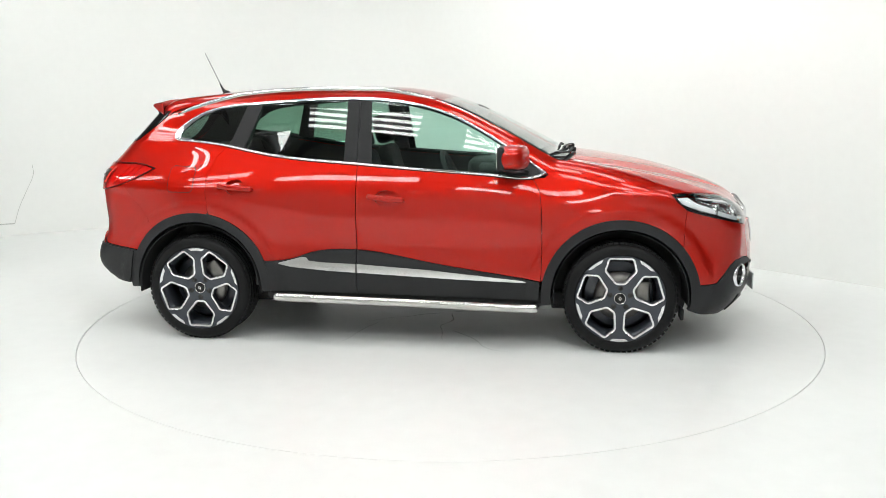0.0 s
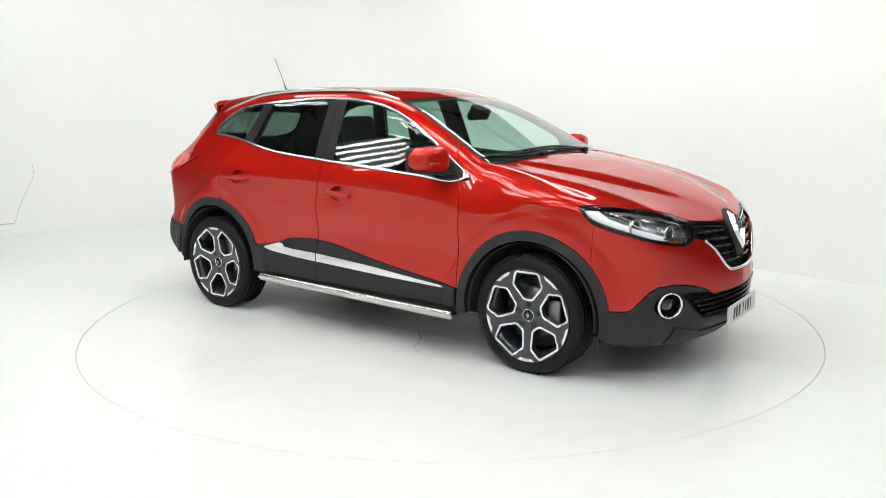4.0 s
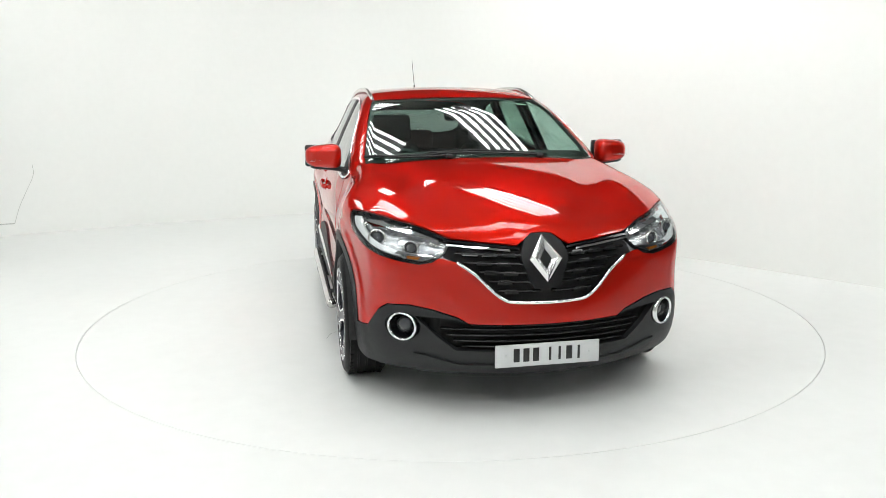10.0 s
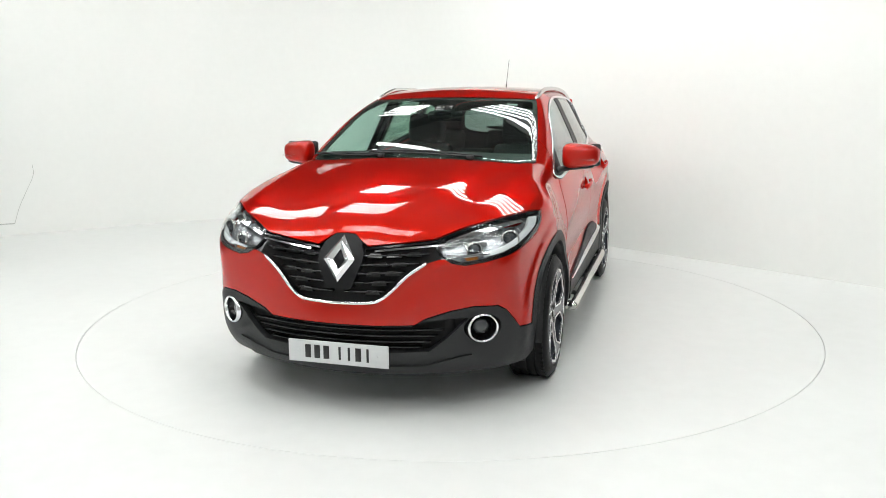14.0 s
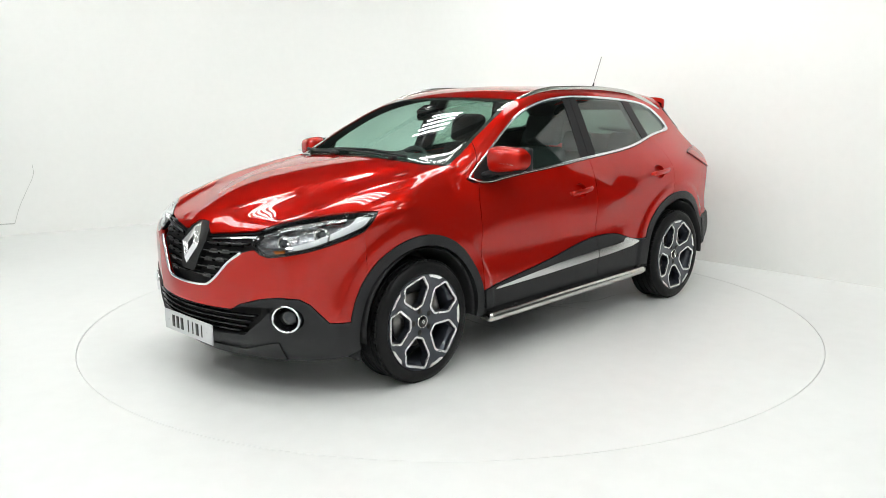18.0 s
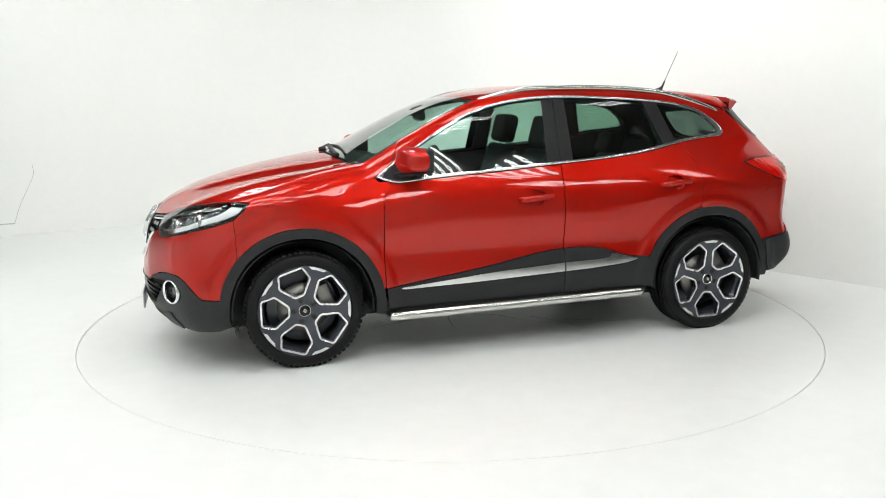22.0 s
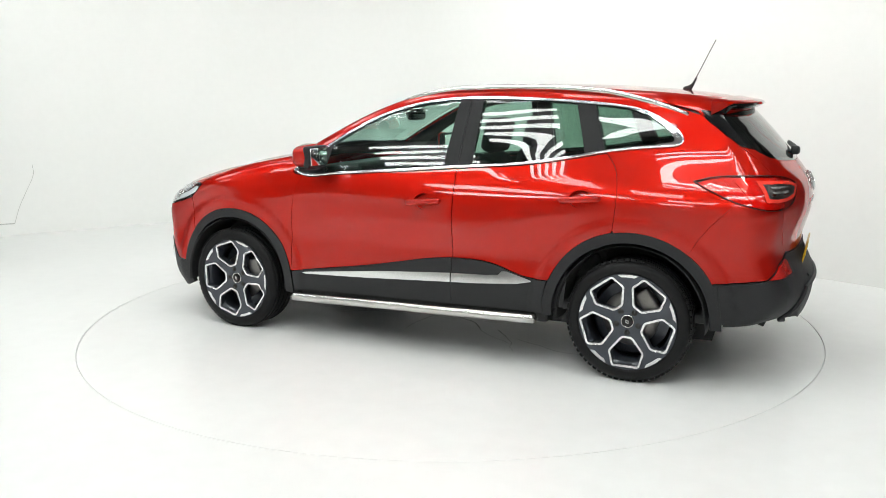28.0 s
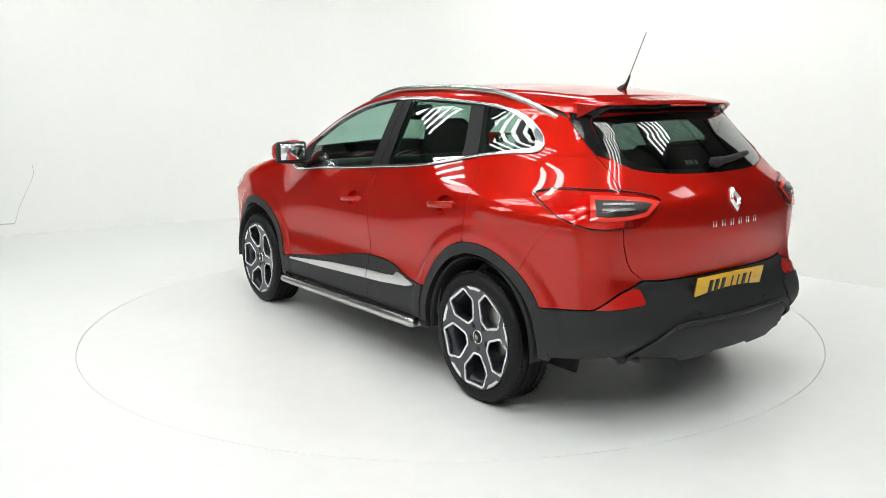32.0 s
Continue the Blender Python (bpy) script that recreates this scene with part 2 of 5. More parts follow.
def fill(outline, holes, h):
    """Flat triangles within an outline: points, faces, and the rings' point numbers."""
    from mathutils.geometry import delaunay_2d_cdt
    rings = [outline] + list(holes)
    pts, edges, n = [], [], 0
    for r in rings:
        k = len(r)
        pts.append(r)
        edges += [(n + i, n + (i + 1) % k) for i in range(k)]
        n += k
    lo, hi = outline.min(0), outline.max(0)
    gx, gy = np.meshgrid(np.arange(lo[0] + h / 2, hi[0], h), np.arange(lo[1] + h / 2, hi[1], h))
    gx[1::2] += h / 2
    g = np.stack([gx.ravel(), gy.ravel()], 1)
    if len(g):
        ok = inside_poly(g, outline)
        for r in holes:
            ok &= ~inside_poly(g, r)
        g = g[ok]
    if len(g):
        b = np.concatenate(rings)
        keep = np.ones(len(g), bool)
        for i in range(0, len(g), 2000):
            d = ((g[i:i + 2000, None, :] - b[None]) ** 2).sum(2).min(1)
            keep[i:i + 2000] = d > (0.45 * h) ** 2
        pts.append(g[keep])
    p = np.concatenate(pts)
    v, _, f, ids, _, _ = delaunay_2d_cdt([Vector(q) for q in p], edges, [], 0, 1e-7)
    v = np.array([tuple(q) for q in v])
    f = [t for t in f if len(t) == 3]
    c = np.array([(v[a] + v[b] + v[d]) / 3 for a, b, d in f])
    ok = inside_poly(c, outline)
    for r in holes:
        ok &= ~inside_poly(c, r)
    new_f = []
    for t, k in zip(f, ok):
        if k:
            a, b, d = (v[i] for i in t)
            if (b[0] - a[0]) * (d[1] - a[1]) - (b[1] - a[1]) * (d[0] - a[0]) < 0:
                t = (t[0], t[2], t[1])
            new_f.append(tuple(t))
    used = sorted({i for t in new_f for i in t})
    back = {o: i for i, o in enumerate(used)}
    return v[used], [tuple(back[i] for i in t) for t in new_f]


def rim_edges(faces):
    count = {}
    for f in faces:
        for i in range(len(f)):
            a, b = f[i], f[(i + 1) % len(f)]
            count[(a, b)] = count.get((a, b), 0) + 1
    return [(a, b) for (a, b) in count if (b, a) not in count]


def resolve(pts):
    """Named places ("side", x, z), ("top", x, y) or ("near", x, y, z) brought onto the skin."""
    out = list(pts)
    for kind in ("side", "top", "nose", "tail"):
        ids = [i for i, p in enumerate(pts) if isinstance(p[0], str) and (p[0] == kind or (p[0] == "near" and kind == ("nose" if p[1] > 0 else "tail")))]
        if ids:
            q = [pts[i][1:] for i in ids]
            on = on_skin(kind, q if kind in ("side", "top") else to_flat(kind, q))
            for i, p in zip(ids, on):
                out[i] = tuple(p)
    return out


def panel(name, mode, pts, material, parent, side=1, off=0.0, thick=0.012, gap=0.002, holes=(), h=0.022, step=0.013, label="", lens=False, flat=False):
    """A plate that lies on the car's skin within an outline, with turned-in edges. pts: places near the skin, or flat places."""
    def prep(q, g):
        q = np.array(resolve(q), float)
        if not flat and q.shape[1] == 3:
            q = to_flat(mode, q)
        return inset(resample(q, step), g)
    out = prep(pts, gap)
    hol = [prep(q, -gap) for q in holes]
    v2, faces = fill(out, hol, h)
    p = on_skin(mode, v2)
    nrm = skin_normal(p)
    # outward facing
    a, b, c = (p[[f[i] for f in faces]] for i in range(3))
    fn = np.cross(b - a, c - a)
    if (fn * nrm[[f[0] for f in faces]]).sum() < 0:
        faces = [(f[0], f[2], f[1]) for f in faces]
    p = p + nrm * off
    n = len(p)
    rim = rim_edges(faces)
    verts, normals = [tuple(q) for q in p], [tuple(q) for q in nrm]
    allf = list(faces)
    if thick:
        ring = sorted({i for e in rim for i in e})
        idx = {}
        for i in ring:
            idx[i] = (len(verts), len(verts) + 1)
            verts += [tuple(p[i] - nrm[i] * 0.0006), tuple(p[i] - nrm[i] * thick)]
            normals += [None, None]
        for a, b in rim:
            allf.append((b, a, idx[a][0], idx[b][0]))
            allf.append((idx[b][0], idx[a][0], idx[a][1], idx[b][1]))
    if side < 0:
        verts = [(x, -y, z) for x, y, z in verts]
        normals = [None if q is None else (q[0], -q[1], q[2]) for q in normals]
        allf = [tuple(reversed(f)) for f in allf]
    me = bpy.data.meshes.new(name)
    me.from_pydata(verts, [], allf)
    shade(me)
    me.normals_split_custom_set_from_vertices([q if q is not None else (0, 0, 0) for q in normals])
    return part(name, me, material, parent, label)


def mirror_y(pts):
    """A half outline with y at or over nought, closed by its mirror image."""
    pts = [tuple(p) for p in pts]
    return pts + [(p[0], -p[1], *p[2:]) for p in reversed(pts) if abs(p[1]) > 1e-6]


def arc(cx, cz, r, a0, a1, n=24):
    return [(cx + r * math.cos(radians(a0 + (a1 - a0) * i / n)), cz + r * math.sin(radians(a0 + (a1 - a0) * i / n))) for i in range(n + 1)]


def tube_mesh(name, line, radius, sides=10, closed=False, flat=(1, 1), cap=True, up=(0, 0, 1)):
    """A swept bar along a line; radius may be one number or one for each point."""
    line = [Vector(p) for p in line]
    n = len(line)
    verts, faces = [], []
    for i, p in enumerate(line):
        a = line[i - 1] if i or closed else line[0]
        b = line[(i + 1) % n] if i + 1 < n or closed else line[-1]
        t = (b - a).normalized()
        s = t.cross(Vector(up))
        s = s.normalized() if s.length > 1e-4 else Vector((1, 0, 0))
        w = s.cross(t).normalized()
        r = radius[i] if isinstance(radius, (list, tuple)) else radius
        for k in range(sides):
            g = 2 * math.pi * k / sides
            verts.append(p + s * (math.cos(g) * r * flat[0]) + w * (math.sin(g) * r * flat[1]))
    for i in range(n if closed else n - 1):
        for k in range(sides):
            j, l = (i + 1) % n, (k + 1) % sides
            faces.append((i * sides + k, i * sides + l, j * sides + l, j * sides + k))
    if cap and not closed:
        faces.append(tuple(range(sides))[::-1])
        faces.append(tuple((n - 1) * sides + k for k in range(sides)))
    me = bpy.data.meshes.new(name)
    me.from_pydata([tuple(v) for v in verts], [], faces)
    bm = bmesh.new()
    bm.from_mesh(me)
    bmesh.ops.recalc_face_normals(bm, faces=bm.faces)
    bm.to_mesh(me)
    bm.free()
    return shade(me)


def turned(profile, n=64, axis="y"):
    """A solid of revolution from (radius, height) pairs."""
    verts, faces = [], []
    m = len(profile)
    for i in range(n):
        a = 2 * math.pi * i / n
        for r, hgt in profile:
            if axis == "y":
                verts.append((r * math.cos(a), hgt, r * math.sin(a)))
            else:
                verts.append((r * math.cos(a), r * math.sin(a), hgt))
    for i in range(n):
        j = (i + 1) % n
        for k in range(m - 1):
            faces.append((i * m + k, i * m + k + 1, j * m + k + 1, j * m + k))
    me = bpy.data.meshes.new("turned")
    me.from_pydata(verts, [], faces)
    bm = bmesh.new()
    bm.from_mesh(me)
    bmesh.ops.remove_doubles(bm, verts=bm.verts, dist=1e-5)
    bmesh.ops.recalc_face_normals(bm, faces=bm.faces)
    bm.to_mesh(me)
    bm.free()
    return shade(me)


def auto_smooth(me, deg=35):
    """Flat across sharp edges, smooth elsewhere."""
    bm = bmesh.new()
    bm.from_mesh(me)
    for f in bm.faces:
        f.smooth = True
    for e in bm.edges:
        e.smooth = not (len(e.link_faces) == 2 and e.calc_face_angle(0) > radians(deg))
    bm.to_mesh(me)
    bm.free()
    return me


def block(sx, sy, sz, at=(0, 0, 0), bevel=0.01, seg=3, rot=None, taper=None):
    """A rounded block; taper (tx, ty): how much narrower the top is."""
    bm = bmesh.new()
    bmesh.ops.create_cube(bm, size=1.0)
    for v in bm.verts:
        if taper:
            t = v.co.z + 0.5
            v.co.x *= 1 - taper[0] * t
            v.co.y *= 1 - taper[1] * t
        v.co = Vector((v.co.x * sx, v.co.y * sy, v.co.z * sz))
    if bevel:
        bmesh.ops.bevel(bm, geom=bm.edges[:], offset=bevel, segments=seg, affect="EDGES", profile=0.5)
    m = Matrix.Translation(at)
    if rot:
        m = m @ Euler([radians(a) for a in rot]).to_matrix().to_4x4()
    bmesh.ops.transform(bm, matrix=m, verts=bm.verts)
    me = bpy.data.meshes.new("block")
    bm.to_mesh(me)
    bm.free()
    return auto_smooth(me, 30) if not bevel else shade(me)


def plate(outline, depth, holes=(), h=0.02, step=0.01):
    """A flat plate in x and z, of a depth in y: its front at y = 0 facing +y."""
    out = resample(np.array(outline, float), step)
    hol = [resample(np.array(q, float), step) for q in holes]
    v2, faces = fill(out, hol, h)
    n = len(v2)
    verts = [(x, 0.0, z) for x, z in v2] + [(x, -depth, z) for x, z in v2]
    fs = [tuple(reversed(f)) for f in faces] + [tuple(i + n for i in f) for f in faces]
    fs += [(a, b, b + n, a + n) for a, b in rim_edges(faces)]
    me = bpy.data.meshes.new("plate")
    me.from_pydata(verts, [], fs)
    bm = bmesh.new()
    bm.from_mesh(me)
    bmesh.ops.recalc_face_normals(bm, faces=bm.faces)
    bm.to_mesh(me)
    bm.free()
    return auto_smooth(me, 30)


# ---- the hall ----
def wall_run(name, pts, height, material, thick=0.15, label=""):
    """A wall along a line on the floor, its thickness on the left of the line."""
    pts = [Vector((*p, 0)) for p in pts]
    n = len(pts)
    verts, faces = [], []
    for i, p in enumerate(pts):
        a, b = pts[max(i - 1, 0)], pts[min(i + 1, n - 1)]
        t = (b - a).normalized()
        o = Vector((-t.y, t.x, 0)) * thick
        verts += [p, p + Vector((0, 0, height)), p + o + Vector((0, 0, height)), p + o]
    for i in range(n - 1):
        for k in range(4):
            l = (k + 1) % 4
            faces.append((i * 4 + k, (i + 1) * 4 + k, (i + 1) * 4 + l, i * 4 + l))
    faces += [(0, 1, 2, 3), tuple((n - 1) * 4 + k for k in (3, 2, 1, 0))]
    me = bpy.data.meshes.new(name)
    me.from_pydata([tuple(v) for v in verts], [], faces)
    bm = bmesh.new()
    bm.from_mesh(me)
    bmesh.ops.recalc_face_normals(bm, faces=bm.faces)
    bm.to_mesh(me)
    bm.free()
    ob = part(name, auto_smooth(me, 25), material)
    return tagged(ob, label, "wall", kind="structure")


M_WALL = principled("white_wall_paint", (0.86, 0.865, 0.847), rough=0.7, var=0.015, scale=1.2, bump=0.05, bump_scale=60, rvar=0.05, fine=12)
M_FLOOR = principled("white_floor_paint", (0.83, 0.84, 0.83), rough=0.33, var=0.03, scale=0.9, rvar=0.03, fine=9)
# hall out of view: pale tone adds fill, dark tone keeps reflections dark
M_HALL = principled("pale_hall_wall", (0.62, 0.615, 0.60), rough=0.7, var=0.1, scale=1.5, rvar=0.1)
M_HALLDARK = principled("dark_reflection_wall", (0.10, 0.098, 0.095), rough=0.7, var=0.1, scale=1.5, rvar=0.1)
M_CEIL = principled("grey_roof_sheet", (0.36, 0.353, 0.345), rough=0.6, var=0.1, scale=2, rvar=0.1)
M_BEAM = principled("dark_steel_beam", (0.06, 0.06, 0.062), rough=0.5, var=0.15, scale=6)
M_TUBE = principled("lit_tube", (0.9, 0.9, 0.9), rough=0.4, emit=(0.97, 1.0, 0.975), strength=TUBE_POWER)
M_CASE = principled("grey_lamp_case", (0.06, 0.06, 0.06), rough=0.4, var=0.03, scale=10)

# the two wall lines meet at this point; a round of 1.8 m joins them
meet, dir_l, dir_r = Vector((-1.15, 5.50)), Vector((0.893, 0.450)), Vector((0.692, -0.722))
CORNER_R = 1.8
half = (math.pi - math.acos(max(-1, min(1, -dir_l.dot(dir_r))))) / 2
cut = CORNER_R * math.tan(half)
c_in = meet - dir_l * cut + Vector((dir_l.y, -dir_l.x)) * CORNER_R
a_in = math.atan2(dir_l.x, -dir_l.y)
corner = [tuple(c_in + Vector((math.cos(a_in - 2 * half * k / 24), math.sin(a_in - 2 * half * k / 24))) * CORNER_R) for k in range(25)]
wall_run("wall_side", [(-6.7, -6.5), (-6.7, 0.0)], 2.95, M_WALL, label="white painted studio side wall")
back = [(-5.6, 3.08), (-5.11, 3.36), (-3.82, 4.19)] + corner + [(1.52, 2.71), (2.61, 1.57), (3.455, 0.66), (3.75, 0.33)]
wall_back = wall_run("wall_back", back, 2.95, M_WALL, label="white painted studio wall with a rounded corner")
M_LINE = principled("grey_wall_crack", (0.60, 0.60, 0.58), rough=0.8, var=0.2, scale=50)
part("crack", tube_mesh("crack", [(-5.16, 3.322, 0.142), (-5.05, 3.392, 0.141), (-4.955, 3.452, 0.139)], 0.006, 6), M_LINE, wall_back)
part("crack", tube_mesh("crack", bend([(-4.957, 3.450, 0.139), (-4.90, 3.487, 0.33), (-4.83, 3.532, 0.50), (-4.757, 3.579, 0.678), (-4.757, 3.579, 0.80)], 4), 0.003, 6, up=(1, 0, 0)), M_LINE, wall_back)
part("cable_clip", block(0.10, 0.03, 0.05, (-5.16, 3.29, 0.05), 0.008, 2), M_HALL, wall_back)
# unseen hall walls, added to close the room and shape the car's reflections
wall_run("wall_hall_front", [(9.0, -9.2), (-11.0, -9.2)], 5.6, M_HALL, label="pale unseen hall wall for fill and reflections")
wall_run("wall_hall_left", [(-11.0, -9.2), (-11.0, 8.8)], 5.6, M_HALL, label="pale unseen side wall of the hall for fill and reflections")
wall_run("wall_hall_back", [(-11.0, 8.8), (8.8, 8.8)], 5.6, M_HALLDARK, label="dark unseen back wall of the hall to keep reflections dark")
wall_run("wall_hall_right", [(8.8, 8.8), (8.8, -9.2)], 5.6, M_HALLDARK, label="dark unseen side wall of the hall to keep reflections dark")


def floor_with_pit():
    """The floor, with the round opening in which the turntable lies."""
    ring = [(DISC_R * math.cos(a), DISC_R * math.sin(a)) for a in np.linspace(0, 2 * math.pi, 193)[:-1]]
    outer = [(-8.0, -4.2), (6.0, -4.2), (6.0, 6.2), (-8.0, 6.2)]
    v2, f = fill(resample(np.array(outer), 1.5), [np.array(ring)], 1.5)
    n = len(v2)
    verts = [(x, y, 0.0) for x, y in v2] + [(x, y, -0.12) for x, y in v2]
    faces = list(f) + [tuple(reversed([i + n for i in t])) for t in f] + [(a, b, b + n, a + n)[::-1] for a, b in rim_edges(f)]
    me = bpy.data.meshes.new("floor")
    me.from_pydata(verts, [], faces)
    return tagged(part("floor", me, M_FLOOR), "glossy white painted concrete floor", "floor", kind="structure")


floor_with_pit()
hall_out = [(-14.0, -12.0), (9.2, -12.0), (9.2, 9.2), (-14.0, 9.2)]
hv, hf = fill(resample(np.array(hall_out), 2.0), [resample(np.array([(-8.0, -4.2), (6.0, -4.2), (6.0, 6.2), (-8.0, 6.2)]), 2.0)], 3.0)
hall_me = bpy.data.meshes.new("hall_floor")
hall_me.from_pydata([(x, y, -0.002) for x, y in hv], [], hf)
# floor beyond the set, out of view; kept pale so it bounces fill
M_CONC = principled("pale_concrete", (0.60, 0.595, 0.58), rough=0.6, var=0.12, scale=1.5, rvar=0.1, fine=8)
tagged(part("floor_hall", hall_me, M_CONC), "pale worn concrete floor of the hall, unseen, lightened for fill", "floor", kind="structure")
pit = part("pit_base", block(5.4, 5.4, 0.05, (0, 0, -0.16), 0), M_DARK)
tagged(pit, "dark base under the turntable", "floor", kind="structure")
disc = tagged(part("turntable", auto_smooth(turned([(0, 0), (DISC_R - 0.006, 0), (DISC_R - 0.0035, -0.003), (DISC_R - 0.0035, -0.1), (0, -0.1)], 192, "z"), 5), M_FLOOR),
              "white painted round turntable flush with the floor", "turntable", kind="structure")

M_CRACK = principled("dark_crack", (0.24, 0.24, 0.23), rough=0.9, var=0.3, scale=40)


def crack_mesh(start, heading, length, width, seed):
    """A thin wandering line on the floor, tapering out."""
    rng = random.Random(seed)
    x, y = start
    pts, n = [], int(length / 0.035)
    a = heading
    for i in range(n + 1):
        pts.append((x, y))
        a += rng.uniform(-0.35, 0.35)
        x, y = x + 0.035 * math.cos(a), y + 0.035 * math.sin(a)
        a += (heading - a) * 0.35
    verts, faces = [], []
    for i, (px, py) in enumerate(pts):
        w = 0.8 * width * (1 - i / (n + 1)) * rng.uniform(0.3, 1.3) + 0.0005
        verts += [(px - w * math.sin(heading), py + w * math.cos(heading), 0.0006), (px + w * math.sin(heading), py - w * math.cos(heading), 0.0006)]
        if i:
            faces.append((2 * i - 2, 2 * i - 1, 2 * i + 1, 2 * i))
    me = bpy.data.meshes.new("crack")
    me.from_pydata(verts, [], faces)
    return me


for k, (sx, sy, hd, ln, wd) in enumerate(((0.05, 0.0, 0.2, 0.75, 0.005), (0.0, 0.05, 1.3, 0.5, 0.004), (-0.05, 0.02, 2.6, 0.9, 0.006), (-0.03, -0.05, 3.7, 0.6, 0.004), (0.03, -0.06, 4.9, 0.7, 0.005), (0.3, 0.1, 0.9, 0.5, 0.003), (-0.5, 0.3, 2.1, 0.5, 0.003), (0.1, -0.5, 5.6, 0.6, 0.003), (-0.45, -0.35, 4.4, 0.5, 0.003), (-0.7, 0.45, 3.0, 1.0, 0.002))):
    part("crack", crack_mesh((sx, sy), hd, ln, wd, 40 + k), M_CRACK, disc, "dark crack in the floor paint" if k == 0 else "")

# roof sheets on dark beams, far over the set
ceil_ob = part("ceiling", block(24, 22, 0.1, (-2, -2, 5.6), 0), M_CEIL)
tagged(ceil_ob, "grey sheet roof of the hall", "ceiling", kind="structure")
for k in range(7):
    b = part("trim", block(24, 0.12, 0.22, (-2, -9 + 2.4 * k, 5.4), 0.01, 1), M_BEAM)
    tagged(b, "dark steel roof beam", "beam", "roof beams", "structure")


def tube_bank(x, y, z, turn, n=4, length=1.6, gap=0.145):
    """A lamp of long glowing tubes side by side under a white case."""
    lamp = tagged(new("tube_lamp"), "bank of lit white fluorescent tubes under the roof", "lamp", "tube lamps under the roof")
    lamp.matrix_world = pose(x, y, z, 0, 0, turn)
    part("case", block(length + 0.1, gap * n, 0.05, (0, 0, 0.10), 0.008, 2), M_CASE, lamp)
    for i in range(n):
        yy = (i - (n - 1) / 2) * gap
        part("tube", tube_mesh("tube", [(-length / 2, yy, 0), (length / 2, yy, 0)], 0.028, 10), M_TUBE, lamp)
    for sx in (-1, 1):
        part("hanger", tube_mesh("hanger", [(sx * length * 0.4, 0, 0.1), (sx * length * 0.4, 0, 5.56 - z)], 0.006, 6, up=(1, 0, 0)), M_BEAM, lamp)
    return lamp


# some banks follow the car's reflections; the rest are added to even the light
for bx, by, tr, ln in ((0.9, 1.6, -52, 2.1), (-1.1, 1.2, -36, 1.3), (-2.8, 2.0, -36, 1.1), (-4.5, 1.1, -36, 1.8), (-1.0, 2.8, -36, 0.6), (0.7, -0.9, -20, 1.2), (-1.2, -1.1, -20, 1.3), (-3.0, -1.0, -20, 1.6),
                       (3.2, -1.3, -15, 0.7), (3.3, -3.7, -20, 0.9), (-5.4, -1.0, -20, 1.6), (1.35, -2.3, -20, 1.3), (0.0, -3.5, -20, 1.3), (-1.7, -2.7, -20, 1.3), (-3.5, -2.8, -20, 1.3),
                       (-5.3, -5.6, -20, 1.3), (-4.2, -4.4, -20, 1.3), (-2.2, -4.6, -20, 1.3), (0.3, -5.2, -20, 1.3), (2.0, -3.9, -20, 1.3), (-0.8, -6.8, -20, 1.5), (2.0, -6.0, -20, 1.5), (5.0, -2.4, -20, 1.5), (4.8, -5.0, -20, 1.4)):
    tube_bank(bx, by, 4.2, tr, 5, ln)


# ---- the car ----
car = tagged(new("car"), "glossy red metallic family SUV with black lower cladding on the turntable", "car")


def S(x, z):
    return ("side", x, z)


def T(x, y):
    return ("top", x, y)


def N(x, y, z):
    """The place on the nose or tail skin in the direction of a point near it."""
    return ("near", x, y, z)


belt_x = [-1.58, -1.50, -1.18, -0.87, -0.64, -0.29, 0.16, 0.64, 0.80, 0.88]
belt_z = spline(belt_x, [1.262, 1.258, 1.230, 1.175, 1.147, 1.120, 1.085, 1.048, 1.045, 1.072])
dlo_top = spline([-1.58, -1.54, -1.48, -1.36, -1.22, -1.05, -0.7, -0.36, -0.16, 0.14, 0.32, 0.60, 0.78, 0.88],
                 [1.268, 1.315, 1.365, 1.435, 1.475, 1.496, 1.520, 1.530, 1.522, 1.472, 1.410, 1.257, 1.142, 1.074])


def between(x0b, x1b, x0t, x1t, ins=0.0, n=24):
    """Outline in side view between the belt line and the window line."""
    xb, xt = np.linspace(x0b, x1b, n), np.linspace(x1t, x0t, n)
    return [(x, float(belt_z(x)) + ins) for x in xb] + [(x, float(dlo_top(x)) - ins) for x in xt]


ARCH_F, ARCH_R = (WB, 0.340), (-WB, 0.345)
clad_top = spline([-0.92, -0.80, -0.70, -0.57, -0.42, -0.27, 0.17, 0.60, 0.92], [0.522, 0.525, 0.540, 0.582, 0.602, 0.601, 0.532, 0.468, 0.42])


def sill_z(x):
    return 0.335 - 0.02 * (x + 0.85) / 1.7


# middle panels
GRILLE_TOP = [(0.0, 0.888), (0.050, 0.885), (0.090, 0.858), (0.13, 0.834), (0.30, 0.852), (0.43, 0.868)]
HEAD_TOP = [(1.583, 0.835, 0.962), (1.66, 0.79, 0.968), (1.78, 0.715, 0.958), (1.95, 0.585, 0.925), (2.065, 0.47, 0.876)]
edge_g = [tuple(p) for p in on_skin("front", GRILLE_TOP)]
edge_h = [tuple(p) for p in on_skin("nose", to_flat("nose", bend(HEAD_TOP, 4)))]
hood_half = [p[:2] for p in edge_g] + [p[:2] for p in edge_h[::-1]] + bend([(1.50, 0.805), (1.30, 0.800), (1.12, 0.778), (1.00, 0.715)], 6) + bend([(0.995, 0.70), (1.035, 0.45), (1.055, 0.2), (1.06, 0)], 5)
hood = panel("hood", "top", mirror_y(hood_half), M_PAINT, car, h=0.02)
